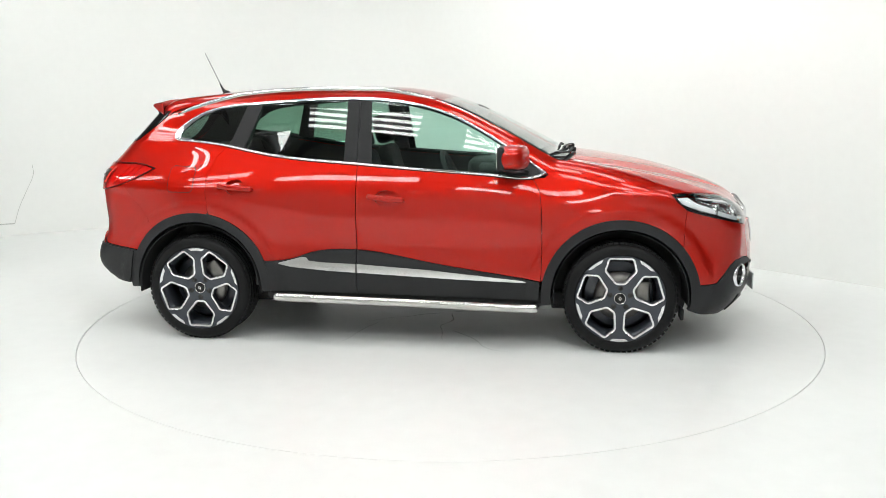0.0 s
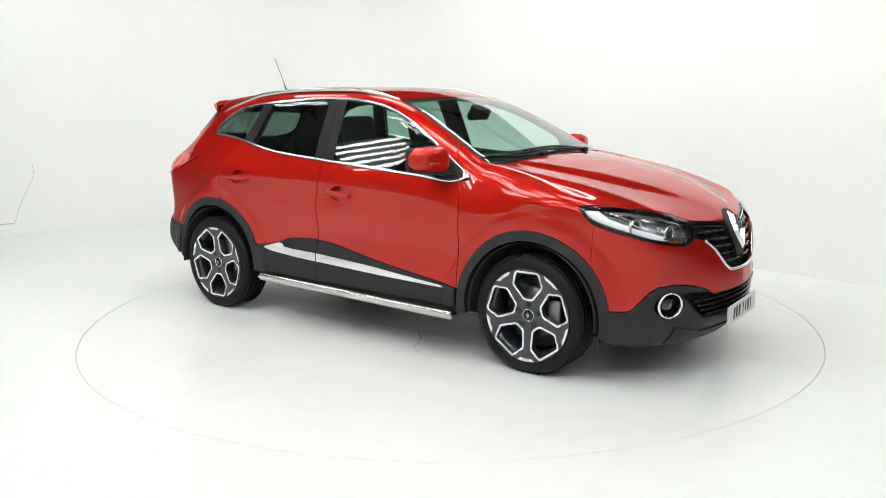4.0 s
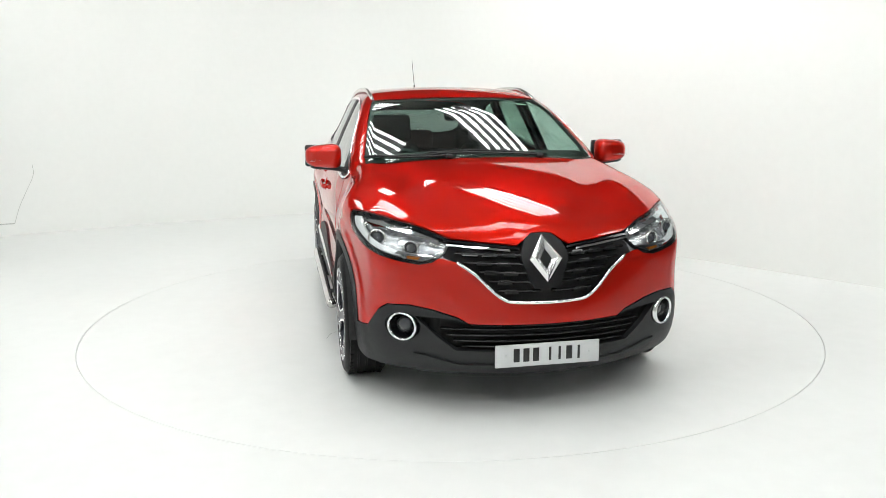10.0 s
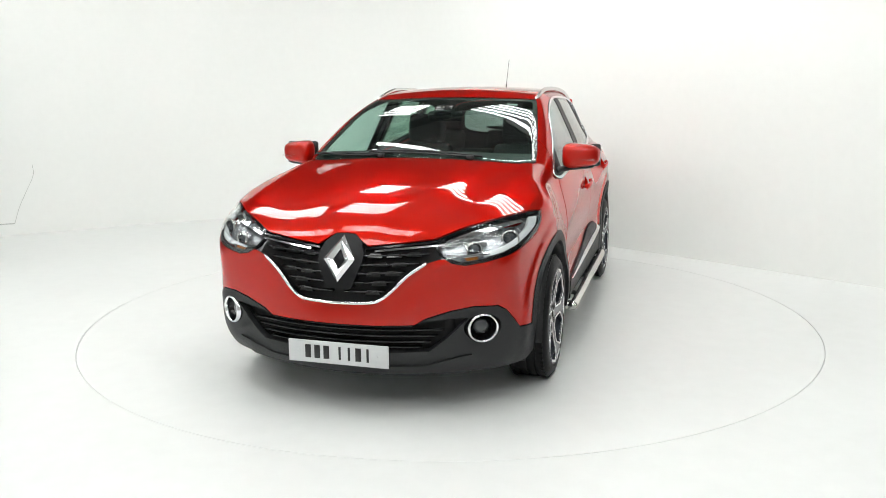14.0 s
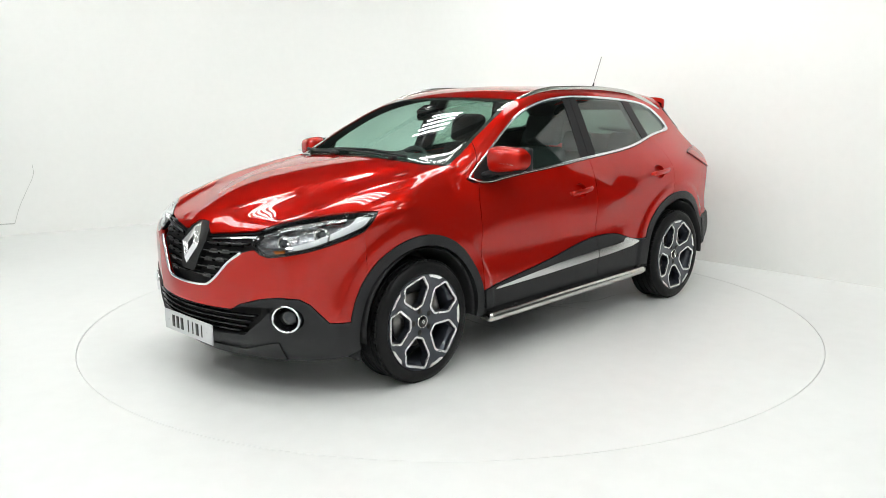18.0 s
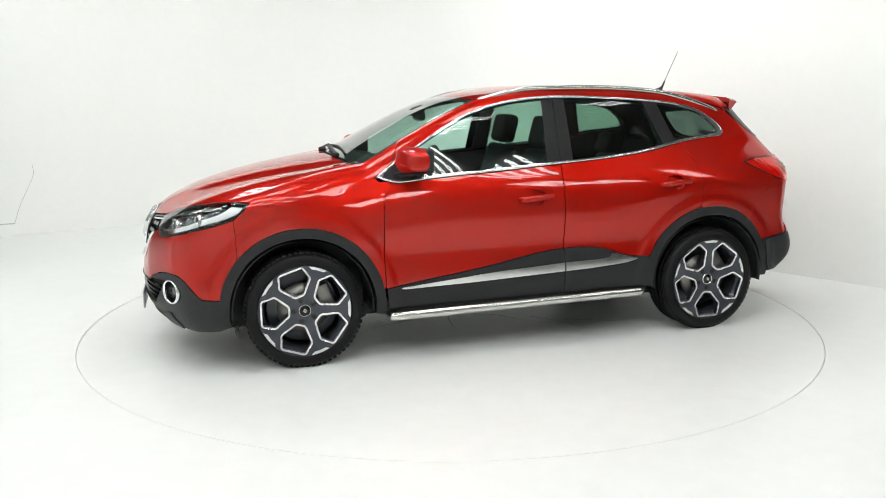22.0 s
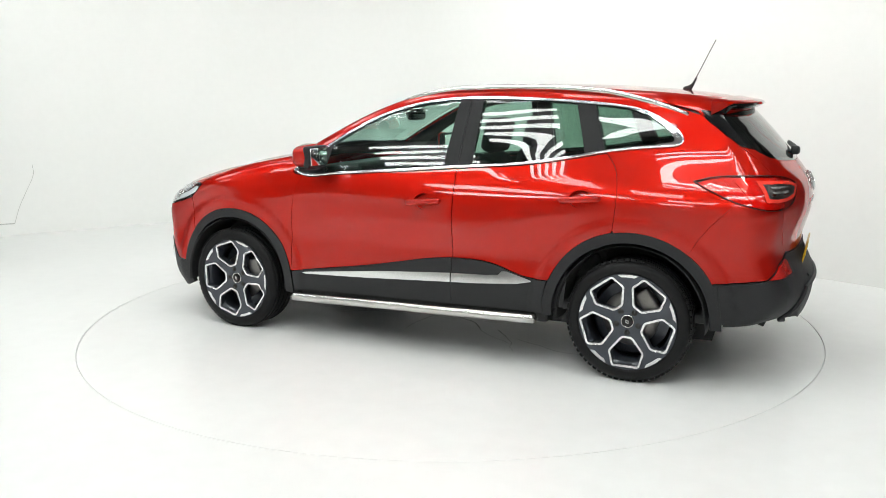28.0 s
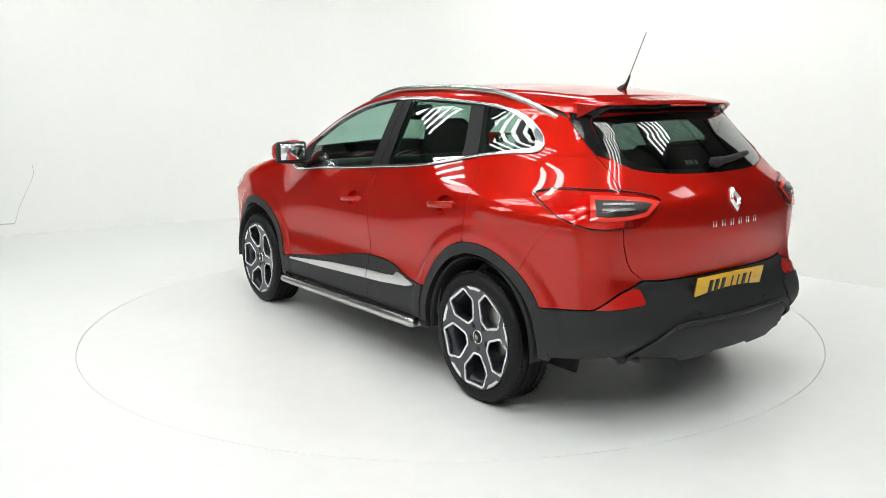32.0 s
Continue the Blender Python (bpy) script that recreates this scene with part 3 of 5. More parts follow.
roof = panel("roof", "top", mirror_y(bend([(0.245, 0), (0.235, 0.3), (0.20, 0.56)], 6) + [(-0.8, 0.565), (-1.62, 0.557)] + bend([(-1.66, 0.54), (-1.72, 0.3), (-1.745, 0)], 5)), M_PAINT, car, h=0.03)
screen_out = mirror_y(bend([(0.238, 0), (0.228, 0.3), (0.190, 0.568)], 6) + bend([(0.21, 0.585), (0.55, 0.648), (0.93, 0.718)], 6) + bend([(0.965, 0.70), (1.005, 0.45), (1.03, 0.2), (1.035, 0)], 6))
windscreen = panel("windscreen", "top", screen_out, M_GLASS, car, thick=0.004, gap=0.003, h=0.022, label="tinted windscreen")
frit_in = mirror_y(bend([(0.29, 0), (0.28, 0.3), (0.25, 0.54)], 6) + bend([(0.27, 0.56), (0.55, 0.618), (0.86, 0.675)], 6) + bend([(0.875, 0.66), (0.905, 0.45), (0.925, 0.2), (0.93, 0)], 6))
part_frit = panel("screen_border", "top", screen_out, M_INK, windscreen, off=-0.006, thick=0, gap=0.004, holes=[frit_in], h=0.04, label="black printed border")
cowl = panel("cowl", "top", mirror_y(bend([(1.037, 0), (1.03, 0.2), (1.005, 0.45), (0.965, 0.71)], 5) + bend([(1.0, 0.71), (1.04, 0.45), (1.062, 0.2), (1.07, 0)], 5)), M_BLACK, car, off=-0.012, gap=0, h=0.03)


# the joint between the tailgate and the sides, upwards
SEAM_LOW = [tuple(p) for p in on_skin("rear", [(0.535, 0.714), (0.595, 0.76), (0.625, 0.81), (0.648, 0.88), (0.655, 0.955)])]
SEAM_UP = [tuple(p) for p in on_skin("rear", [(0.622, 1.115), (0.598, 1.19), (0.598, 1.262), (0.588, 1.32), (0.572, 1.40), (0.555, 1.45)])]

SEAM_LAP = tuple(on_skin("rear", [(0.598, 1.246)])[0])


def window_corner(lift):
    """The rounded rear corner of the window line, from the upper edge down to the lower; lift: how far inside the line."""
    a, c, b = (-1.50, float(dlo_top(-1.50)) - lift), (-1.583 + 1.6 * lift, 1.262 + lift), (-1.475, float(belt_z(-1.475)) + lift)
    return [tuple((1 - t) ** 2 * a[i] + 2 * t * (1 - t) * c[i] + t * t * b[i] for i in (0, 1)) for t in np.linspace(0, 1, 13)]


def side_panels(s):
    ROUND = [S(x, z) for x, z in window_corner(-0.001)]
    # doors
    def cup_line(hx, hz):
        return bend([(hx + 0.064 * math.cos(a), hz + 0.045 * math.sin(a)) for a in np.linspace(0, 2 * math.pi, 17)[:-1]], 2, True)
    fx = bend([(0.795, 1.045), (0.838, 0.95), (0.852, 0.75), (0.853, 0.55), (0.850, 0.43)], 5)
    bx0 = -0.285
    door_f = [(x, float(belt_z(x)) - 0.001) for x in np.linspace(bx0, 0.785, 24)] + fx + [(x, float(clad_top(x))) for x in np.linspace(0.845, bx0, 20)]
    fd = panel("front_door", "side", door_f, M_PAINT, car, s, thick=0.034, gap=0.0028, holes=[cup_line(-0.10, 0.925)])
    rx = bend([(-1.150, 1.226), (-1.205, 1.16), (-1.235, 1.08), (-1.245, 0.98), (-1.232, 0.83)], 5)
    door_r = [(x, float(belt_z(x)) - 0.001) for x in np.linspace(bx0, -1.145, 24)] + rx + arc(*ARCH_R, 0.478, 78.5, 23, 16) + [(x, float(clad_top(x))) for x in np.linspace(-0.875, bx0, 20)]
    rd = panel("rear_door", "side", door_r, M_PAINT, car, s, thick=0.034, gap=0.0028, holes=[cup_line(-1.05, 0.985)])
    # lower door cladding with a bright strip
    cf = [(x, float(clad_top(x))) for x in np.linspace(bx0, 0.845, 20)] + [(0.835, sill_z(0.83)), (bx0, sill_z(bx0))]
    panel("door_cladding", "side", cf, M_BLACK, fd, s, off=0.010, thick=0.03)
    cr = [(bx0, sill_z(bx0)), (-0.855, sill_z(-0.855)), (-0.85, 0.42), (-0.872, 0.52)] + [(x, float(clad_top(x))) for x in np.linspace(-0.875, bx0, 20)]
    panel("door_cladding", "side", cr, M_BLACK, rd, s, off=0.010, thick=0.03)
    sf = [(bx0 + 0.004, 0.463), (0.3, 0.437), (0.74, 0.424), (0.765, 0.428), (0.74, 0.436), (0.17, 0.488), (bx0 + 0.004, 0.515)]
    panel("trim_strip", "side", sf, M_STRIP, fd, s, off=0.019, thick=0.012, gap=0, label="bright metal trim strip")
    sr = [(bx0 - 0.004, 0.463), (-0.45, 0.470), (-0.70, 0.490), (-0.785, 0.508), (-0.785, 0.514), (-0.64, 0.552), (-0.605, 0.552), (-0.585, 0.530), (-0.5, 0.522), (bx0 - 0.004, 0.515)]
    panel("trim_strip", "side", sr, M_STRIP, rd, s, off=0.019, thick=0.012, gap=0, label="bright metal trim strip")
    # front wing, from door to lamp
    wing = [S(x, z) for x, z in bend([(0.795, 1.045), (0.838, 0.95), (0.852, 0.75), (0.853, 0.55), (0.850, 0.43)], 5)]
    wing += [S(x, z) for x, z in arc(*ARCH_F, 0.472, 168, 40, 22)]
    wing += [N(1.69, 0.88, 0.70), N(1.685, 0.86, 0.80), N(1.675, 0.84, 0.868), N(1.62, 0.845, 0.915), N(1.583, 0.835, 0.962)]
    wing += [T(x, y) for x, y in bend([(1.56, 0.812), (1.50, 0.795), (1.30, 0.794), (1.12, 0.774), (1.00, 0.713), (0.955, 0.715)], 5)]
    wing += [T(0.85, 0.705), T(0.72, 0.683), S(0.775, 1.155), S(0.83, 1.108), S(0.885, 1.070), S(0.86, 1.050)]
    panel("front_wing", "diag", wing, M_PAINT, car, s, h=0.022, gap=0.0012, off=-0.0012)
    # roof side frame round the windows
    fr = [S(x, float(dlo_top(x)) + 0.001) for x in np.linspace(0.772, -1.495, 60)] + ROUND[1:10]
    fr += [S(-1.60, 1.248), N(-1.70, 0.70, 1.246), SEAM_LAP] + SEAM_UP[2:] + [T(-1.64, 0.5555)]
    fr += [T(x, 0.566) for x in np.linspace(-1.6, 0.1, 20)] + [T(0.20, 0.575), T(0.40, 0.622), T(0.55, 0.652), T(0.715, 0.681)]
    frame_p = panel("roof_side_frame", "diag", fr, M_PAINT, car, s, h=0.022, gap=0.0, off=0.0008)
    panel("inner_lining", "diag", fr, M_TRIM, frame_p, s, off=-0.016, thick=0, gap=-0.011, h=0.04)
    # rear quarter, round the corner to the tailgate
    qr = [S(x, z) for x, z in bend([(-1.150, 1.226), (-1.205, 1.16), (-1.235, 1.08), (-1.245, 0.98), (-1.232, 0.83)], 5)]
    qr += [S(x, z) for x, z in arc(*ARCH_R, 0.478, 80, 128, 10)]
    corner_seam = [N(-1.655, 0.88, 0.78), N(-1.705, 0.85, 0.87), N(-1.75, 0.80, 0.95), N(-1.79, 0.775, 0.992)]
    qr += corner_seam
    qc = [S(x, z) for x, z in arc(*ARCH_R, 0.478, 128, 152, 6)]
    qc += [N(-1.76, 0.87, 0.575), N(-1.9, 0.84, 0.585), N(-2.02, 0.79, 0.60), N(-2.06, 0.68, 0.665), N(-2.08, 0.60, 0.69)] + SEAM_LOW
    qc += [N(-1.92, 0.735, 0.955)] + corner_seam[::-1]
    panel("bumper_corner", "tail", qc, M_PAINT, car, s, h=0.022, gap=0.0012)
    qr += [ N(-1.62, 0.79, 1.085), N(-1.63, 0.79, 1.10), N(-1.78, 0.72, 1.118)] + SEAM_UP[:3] + [N(-1.70, 0.70, 1.262), S(-1.60, 1.262)]
    qr += ROUND[9:-1] + [S(x, float(belt_z(x)) - 0.001) for x in np.linspace(-1.47, -1.16, 10)]
    q = panel("rear_quarter", "tail", qr, M_PAINT, car, s, h=0.022, gap=0.0)
    panel("inner_lining", "tail", qr, M_TRIM, q, s, off=-0.022, thick=0, gap=-0.003, h=0.05)
    for shape, door in ((door_f, fd), (door_r, rd)):
        panel("inner_lining", "side", shape, M_TRIM, door, s, off=-0.042, thick=0, gap=0.004, h=0.05)
    # arch trims
    for (cx, cz), r0, a0, a1, nm in ((ARCH_F, 0.472, -7, 187, "front"), (ARCH_R, 0.478, -2, 182, "rear")):
        pts = arc(cx, cz, r0, a0, a1, 40) + arc(cx, cz, r0 - 0.056, a1, a0, 40)
        panel("wheel_arch_trim", "side", pts, M_BLACK, car, s, off=0.005, thick=0.05, gap=0, h=0.025)
        liner = tube_mesh("arch_liner", [(cx + 0.40 * math.cos(radians(a)), s * 0.70, cz + 0.40 * math.sin(radians(a))) for a in np.linspace(-6, 186, 30)], 0.20, 12, flat=(0.03, 1), up=(0, 1, 0))
        part("arch_liner", liner, M_DARK, car)
    # bright frame round the windows
    ring = [(x, float(belt_z(x))) for x in np.linspace(-1.47, 0.875, 70)] + [(x, float(dlo_top(x))) for x in np.linspace(0.87, -1.49, 90)] + window_corner(0.0)
    inner = [(x, float(belt_z(x)) + 0.016) for x in np.linspace(-1.50, 0.835, 70)] + [(x + 0.0, float(dlo_top(x)) - 0.014) for x in np.linspace(0.825, -1.30, 70)] \
        + [(-1.40, 1.392), (-1.475, 1.325), (-1.515, 1.284)]
    panel("window_trim", "side", ring, M_CHROME, car, s, off=0.005, thick=0.01, gap=0.0005, holes=[inner], h=0.03, label="chrome window surround")
    bead_z = [(x, float(belt_z(x)) + 0.006) for x in np.linspace(-1.465, 0.865, 60)] + [(x, float(dlo_top(x)) - 0.005) for x in np.linspace(0.865, -1.49, 80)] + window_corner(0.0055)
    bp = on_skin("side", bead_z)
    bp = bp + skin_normal(bp) * 0.004
    part("window_bead", tube_mesh("bead", [(p[0], s * p[1], p[2]) for p in bp], 0.0066, 8, closed=True), M_CHROME, car, "chrome window bead")
    sp = on_skin("side", [(x, float(belt_z(x)) + 0.003) for x in np.linspace(-1.50, 0.80, 40)])
    sp = sp - skin_normal(sp) * 0.020
    part("window_seal", tube_mesh("seal", [(p[0], s * p[1], p[2]) for p in sp], 0.014, 8), M_BLACK, car)
    rb = window_corner(0.003)[::-1] + [(-1.36, 1.432), (-1.22, 1.472), (-1.22, 1.462), (-1.345, 1.420), (-1.425, 1.368), (-1.470, 1.325), (-1.488, 1.298), (-1.485, 1.284), (-1.46, 1.277), (-1.40, 1.271), (-1.40, 1.258)]
    panel("window_corner_trim", "side", rb, M_CHROME, car, s, off=0.009, thick=0.012, gap=0, h=0.02, label="wide chrome corner of the window frame")
    # window panes and dark pillars
    def pane(name, q, mat, off, parent, label=""):
        return panel(name, "side", q, mat, parent, s, off=off, thick=0.004, gap=0.0, h=0.05, label=label)
    pane("front_window", between(-0.235, 0.66, -0.255, 0.615, 0.014), M_GLASS, -0.004, fd, "tinted side window")
    pane("rear_window", between(-1.045, -0.335, -0.955, -0.345, 0.014), M_DGLASS, -0.004, rd, "tinted side window")
    qw = [(x, float(belt_z(x)) + 0.015) for x in np.linspace(-1.50, -1.115, 10)] + [(x, float(dlo_top(x)) - 0.013) for x in np.linspace(-1.025, -1.30, 12)] + [(-1.40, 1.393), (-1.476, 1.326), (-1.516, 1.284)]
    pane("quarter_window", qw, M_DGLASS, -0.004, car, "tinted side window")
    pane("pillar_trim", between(bx0 + 0.002, -0.195, -0.298, -0.225, 0.013), M_SATINBLACK, -0.001, fd)
    pane("pillar_trim", between(-0.372, bx0 - 0.002, -0.378, -0.302, 0.013), M_SATINBLACK, -0.001, rd)
    pane("pillar_trim", between(-1.135, -1.03, -1.045, -0.94, 0.013), M_SATINBLACK, -0.001, rd)
    pane("mirror_sail", between(0.635, 0.842, 0.60, 0.832, 0.014), M_BLACK, -0.001, fd)
    # front bumper half lamp comes later; sill and step bar
    part("sill", block(1.75, 0.12, 0.10, (0.0, s * 0.83, 0.325), 0.02, 2), M_DARK, car)
    bar_line = bend([(-0.80, s * 0.86, 0.30), (-0.78, s * 0.915, 0.302), (-0.74, s * 0.935, 0.302), (0.0, s * 0.935, 0.288), (0.76, s * 0.935, 0.272), (0.80, s * 0.915, 0.271), (0.82, s * 0.86, 0.271)], 6)
    bar = part("side_step_bar", tube_mesh("bar", bar_line, 0.028, 14), M_SATIN, car, "polished steel side step bar")
    for bx in (-0.55, 0.0, 0.55):
        part("bracket", tube_mesh("bracket", [(bx, s * 0.93, 0.285), (bx, s * 0.80, 0.30)], 0.014, 8), M_DARK, bar)
    # door handles in cups
    for hx, hz, door in ((-0.10, 0.925, fd), (-1.05, 0.985, rd)):
        panel("handle_cup", "side", cup_line(hx, hz), M_PAINT, door, s, off=-0.033, thick=0, gap=-0.003, h=0.02, label="recess behind the handle")
        y0 = on_skin("side", [(hx, hz)])[0][1]
        line = bend([(hx - 0.108, y0 + 0.004, hz + 0.010), (hx - 0.09, y0 + 0.026, hz + 0.009), (hx, y0 + 0.036, hz + 0.002), (hx + 0.09, y0 + 0.028, hz - 0.006), (hx + 0.115, y0 + 0.004, hz - 0.010)], 6)
        line = [(x, s * y, z) for x, y, z in line]
        part("door_handle", tube_mesh("door_handle", line, [0.010] * 3 + [0.0155] * (len(line) - 6) + [0.010] * 3, 12, flat=(0.55, 1.1)), M_PAINT, door)
    # roof rail
    rail_x = np.linspace(-1.54, 0.17, 40)
    rail_z = spline(rail_x[::3], on_skin("top", [(x, 0.575) for x in rail_x[::3]])[:, 2])
    def rail_base(x):
        return (x, 0.6, float(rail_z(x)))
    rr = []
    for x in rail_x:
        base = rail_base(x)
        u = (x + 1.54) / 1.71
        lift = 0.030 * min(1, 4 * u, 5 * (1 - u)) - 0.006
        rr.append((x, s * 0.568, base[2] + lift))
    part("roof_rail", tube_mesh("rail", rr, 0.0115, 12, flat=(1.1, 1.4)), M_SATIN, car, "satin aluminium roof rail")
    # wing mirror
    bm = bmesh.new()
    bmesh.ops.create_uvsphere(bm, u_segments=24, v_segments=16, radius=1)
    for v in bm.verts:
        x, y, z = v.co
        px, py, pz = (abs(c) ** 0.54 * (1 if c > 0 else -1) for c in (x, y, z))
        px *= 0.105 if px > 0 else 0.035
        v.co = Vector((0.655 + px - 0.03 * py, s * (0.943 + py * 0.110), 1.175 + pz * (0.072 - 0.012 * py)))
    for f in bm.faces:
        f.smooth = True
    bmesh.ops.recalc_face_normals(bm, faces=bm.faces)
    wm = part("wing_mirror", bm, M_PAINT, car)
    part("mirror_foot", tube_mesh("foot", bend([(0.70, s * 0.80, 1.085), (0.69, s * 0.86, 1.098), (0.67, s * 0.93, 1.106), (0.66, s * 1.02, 1.112)], 4), [0.05, 0.045, 0.04, 0.036, 0.035, 0.035, 0.035, 0.035, 0.035, 0.035, 0.034, 0.03, 0.02], 12, flat=(1.5, 0.45)), M_BLACK, wm)
    part("mirror_bezel", block(0.045, 0.214, 0.134, (0.612, s * 0.945, 1.175), 0.016, 3), M_BLACK, wm)
    part("mirror_glass", block(0.006, 0.175, 0.105, (0.5885, s * 0.943, 1.176), 0.002, 1), M_MIRROR, wm)
    part("mirror_indicator", block(0.02, 0.14, 0.012, (0.752, s * 0.958, 1.155), 0.004, 2), M_LENS, wm)


side_panels(1)
side_panels(-1)


def skin_at(mode, pts, off=0.0):
    p = on_skin(mode, to_flat(mode, pts) if len(pts[0]) == 3 else pts)
    return p + skin_normal(p) * off


def frame_at(p, nrm, roll_up=(0, 0, 1)):
    """A pose at p whose y points along nrm."""
    y = Vector(nrm).normalized()
    x = y.cross(Vector(roll_up)).normalized()
    z = x.cross(y)
    m = Matrix((x, y, z)).transposed().to_4x4()
    m.translation = Vector(p)
    return m


def badge(name, mode, cy, cz, w, hgt, iw, ih, material, parent, rise=0.016):
    """A raised rhombus with a rhombic opening and a ridge half way."""
    def rh(a, b):
        return [(cy + a, cz), (cy, cz + b), (cy - a, cz), (cy, cz - b)]
    rings = [skin_at(mode, rh(w, hgt), 0.002), skin_at(mode, rh(w, hgt), 0.008), skin_at(mode, rh((w + iw) / 2, (hgt + ih) / 2), rise + 0.008), skin_at(mode, rh(iw, ih), 0.006), skin_at(mode, rh(iw, ih), 0.0)]
    bm = bmesh.new()
    vs = [[bm.verts.new(p) for p in r] for r in rings]
    for a, b in zip(vs, vs[1:]):
        for i in range(4):
            bm.faces.new((a[i], a[(i + 1) % 4], b[(i + 1) % 4], b[i]))
    bmesh.ops.recalc_face_normals(bm, faces=bm.faces)
    return part(name, bm, material, parent)


M_BADGE = principled("bright_badge_metal", (0.80, 0.81, 0.82), rough=0.16, metal=0.9, var=0.04, scale=40, rvar=0.04)
# ---- nose ----
clad_line = [(2.22, 0.0, 0.470), (2.20, 0.2, 0.470), (2.17, 0.37, 0.474), (2.155, 0.42, 0.505), (2.12, 0.54, 0.542), (2.07, 0.64, 0.560), (2.0, 0.73, 0.557), (1.965, 0.765, 0.53), (1.89, 0.82, 0.428), (1.79, 0.87, 0.420)]
head_low = [(1.675, 0.84, 0.868), (1.75, 0.80, 0.838), (1.9, 0.712, 0.792), (2.0, 0.64, 0.767), (2.06, 0.58, 0.755), (2.09, 0.53, 0.765), (2.10, 0.50, 0.785)]
vee = [(2.11, 0.475, 0.783), (2.13, 0.42, 0.765), (2.16, 0.34, 0.71), (2.185, 0.26, 0.63), (2.20, 0.21, 0.592), (2.21, 0.16, 0.578), (2.21, 0.0, 0.572)]
bump_half = [N(*p) for p in clad_line] + [S(x, z) for x, z in arc(*ARCH_F, 0.472, 11, 40, 6)] + [N(1.69, 0.88, 0.70), N(1.685, 0.86, 0.80)] + [N(*p) for p in head_low + vee]
bump_3d = resolve(bump_half)
front_bumper = panel("front_bumper", "nose", mirror_y(bump_3d), M_PAINT, car, h=0.022, gap=0.0012)

clad_half = [(x, y, z - 0.002) for x, y, z in clad_line] + [(1.775, 0.88, 0.36), (1.745, 0.885, 0.265), (1.80, 0.84, 0.238), (1.93, 0.68, 0.215), (2.02, 0.45, 0.203), (2.09, 0.2, 0.205), (2.10, 0.0, 0.207)]
intake_half = [(2.2, 0.0, 0.462), (2.18, 0.36, 0.466), (2.155, 0.42, 0.492), (2.11, 0.55, 0.502), (2.07, 0.605, 0.505), (2.11, 0.535, 0.43), (2.14, 0.43, 0.345), (2.2, 0.2, 0.338), (2.2, 0.0, 0.338)]
def fog_hole(s):
    c0 = to_flat("nose", [(2.043, s * 0.671, 0.452)])[0]
    return [(c0[0] + 0.074 * math.cos(a), c0[1] + 0.066 * math.sin(a)) for a in np.linspace(0, 2 * math.pi, 33)[:-1]]


intake_flat = [tuple(p) for p in to_flat("nose", mirror_y(intake_half))]
front_clad = panel("lower_bumper", "nose", mirror_y(clad_half), M_BLACK, front_bumper, off=0.005, thick=0.03, holes=[intake_flat, fog_hole(1), fog_hole(-1)], h=0.03, label="textured black lower bumper")
panel("intake_back", "nose", mirror_y([(2.2, 0, 0.475), (2.12, 0.50, 0.51), (2.05, 0.63, 0.515), (2.11, 0.535, 0.42), (2.14, 0.43, 0.33), (2.2, 0, 0.33)]), M_DARK, front_clad, off=-0.05, thick=0, gap=0, h=0.05)
for z, w in ((0.448, 0.50), (0.418, 0.47), (0.388, 0.44), (0.358, 0.40)):
    ln = [tuple(p) for p in skin_at("nose", [(2.2 - 0.35 * y * y, y, z) for y in np.linspace(-w, w, 25)], -0.018)]
    part("intake_slat", tube_mesh("slat", ln, 0.011, 8, flat=(1.6, 0.55)), M_GLOSS, front_clad)
# skid lip under the plate
panel("bumper_lip", "nose", mirror_y([(2.2, 0, 0.262), (2.1, 0.40, 0.268), (2.06, 0.55, 0.315), (2.02, 0.60, 0.325), (2.0, 0.60, 0.24), (1.97, 0.58, 0.212), (2.09, 0.2, 0.200), (2.1, 0, 0.200)]), M_BLACK, front_clad, off=0.014, thick=0.02, h=0.04)

grille_half = GRILLE_TOP + [ (0.47, 0.83), (0.48, 0.79), (0.42, 0.765), (0.34, 0.71), (0.26, 0.63), (0.21, 0.592), (0.16, 0.578), (0.0, 0.572)]


def mirror_f(pts):
    return pts + [(-y, z) for y, z in reversed(pts) if abs(y) > 1e-6]


grille = panel("grille", "front", mirror_f(grille_half), M_DARK, car, off=-0.045, thick=0, gap=-0.004, h=0.04, label="black grille with toothed bars")
for i, z in enumerate((0.800, 0.757, 0.714, 0.671, 0.628)):
    y1 = float(np.interp(z, [0.578, 0.592, 0.63, 0.71, 0.765, 0.80], [0.15, 0.20, 0.25, 0.33, 0.415, 0.44])) - 0.015
    for s in (1, -1):
        ln = [tuple(p) for p in skin_at("front", [(s * y, z + 0.05 * max(y - 0.12, 0)) for y in np.linspace(0.03, y1, 10)], -0.022)]
        part("grille_bar", tube_mesh("bar", ln, 0.012, 8, flat=(1.3, 0.55)), M_GLOSS, grille)
        y = 0.135 + 0.03 * (i % 2)
        while y + 0.075 < y1:
            zz = z + 0.05 * max(y - 0.08, 0)
            q = [(s * y, zz - 0.016), (s * (y + 0.012), zz + 0.006), (s * (y + 0.062), zz + 0.008), (s * (y + 0.074), zz - 0.014)]
            panel("grille_tooth", "front", q, M_GLOSS, grille, off=-0.010, thick=0.02, gap=0, h=0.05, step=0.05)
            y += 0.092
panel("grille_shield", "front", mirror_f([(0.0, 0.892), (0.052, 0.888), (0.094, 0.852), (0.116, 0.80), (0.112, 0.762), (0.070, 0.650), (0.06, 0.64), (0.0, 0.636)]), M_SATINBLACK, grille, off=-0.004, thick=0.04, gap=0, h=0.03)
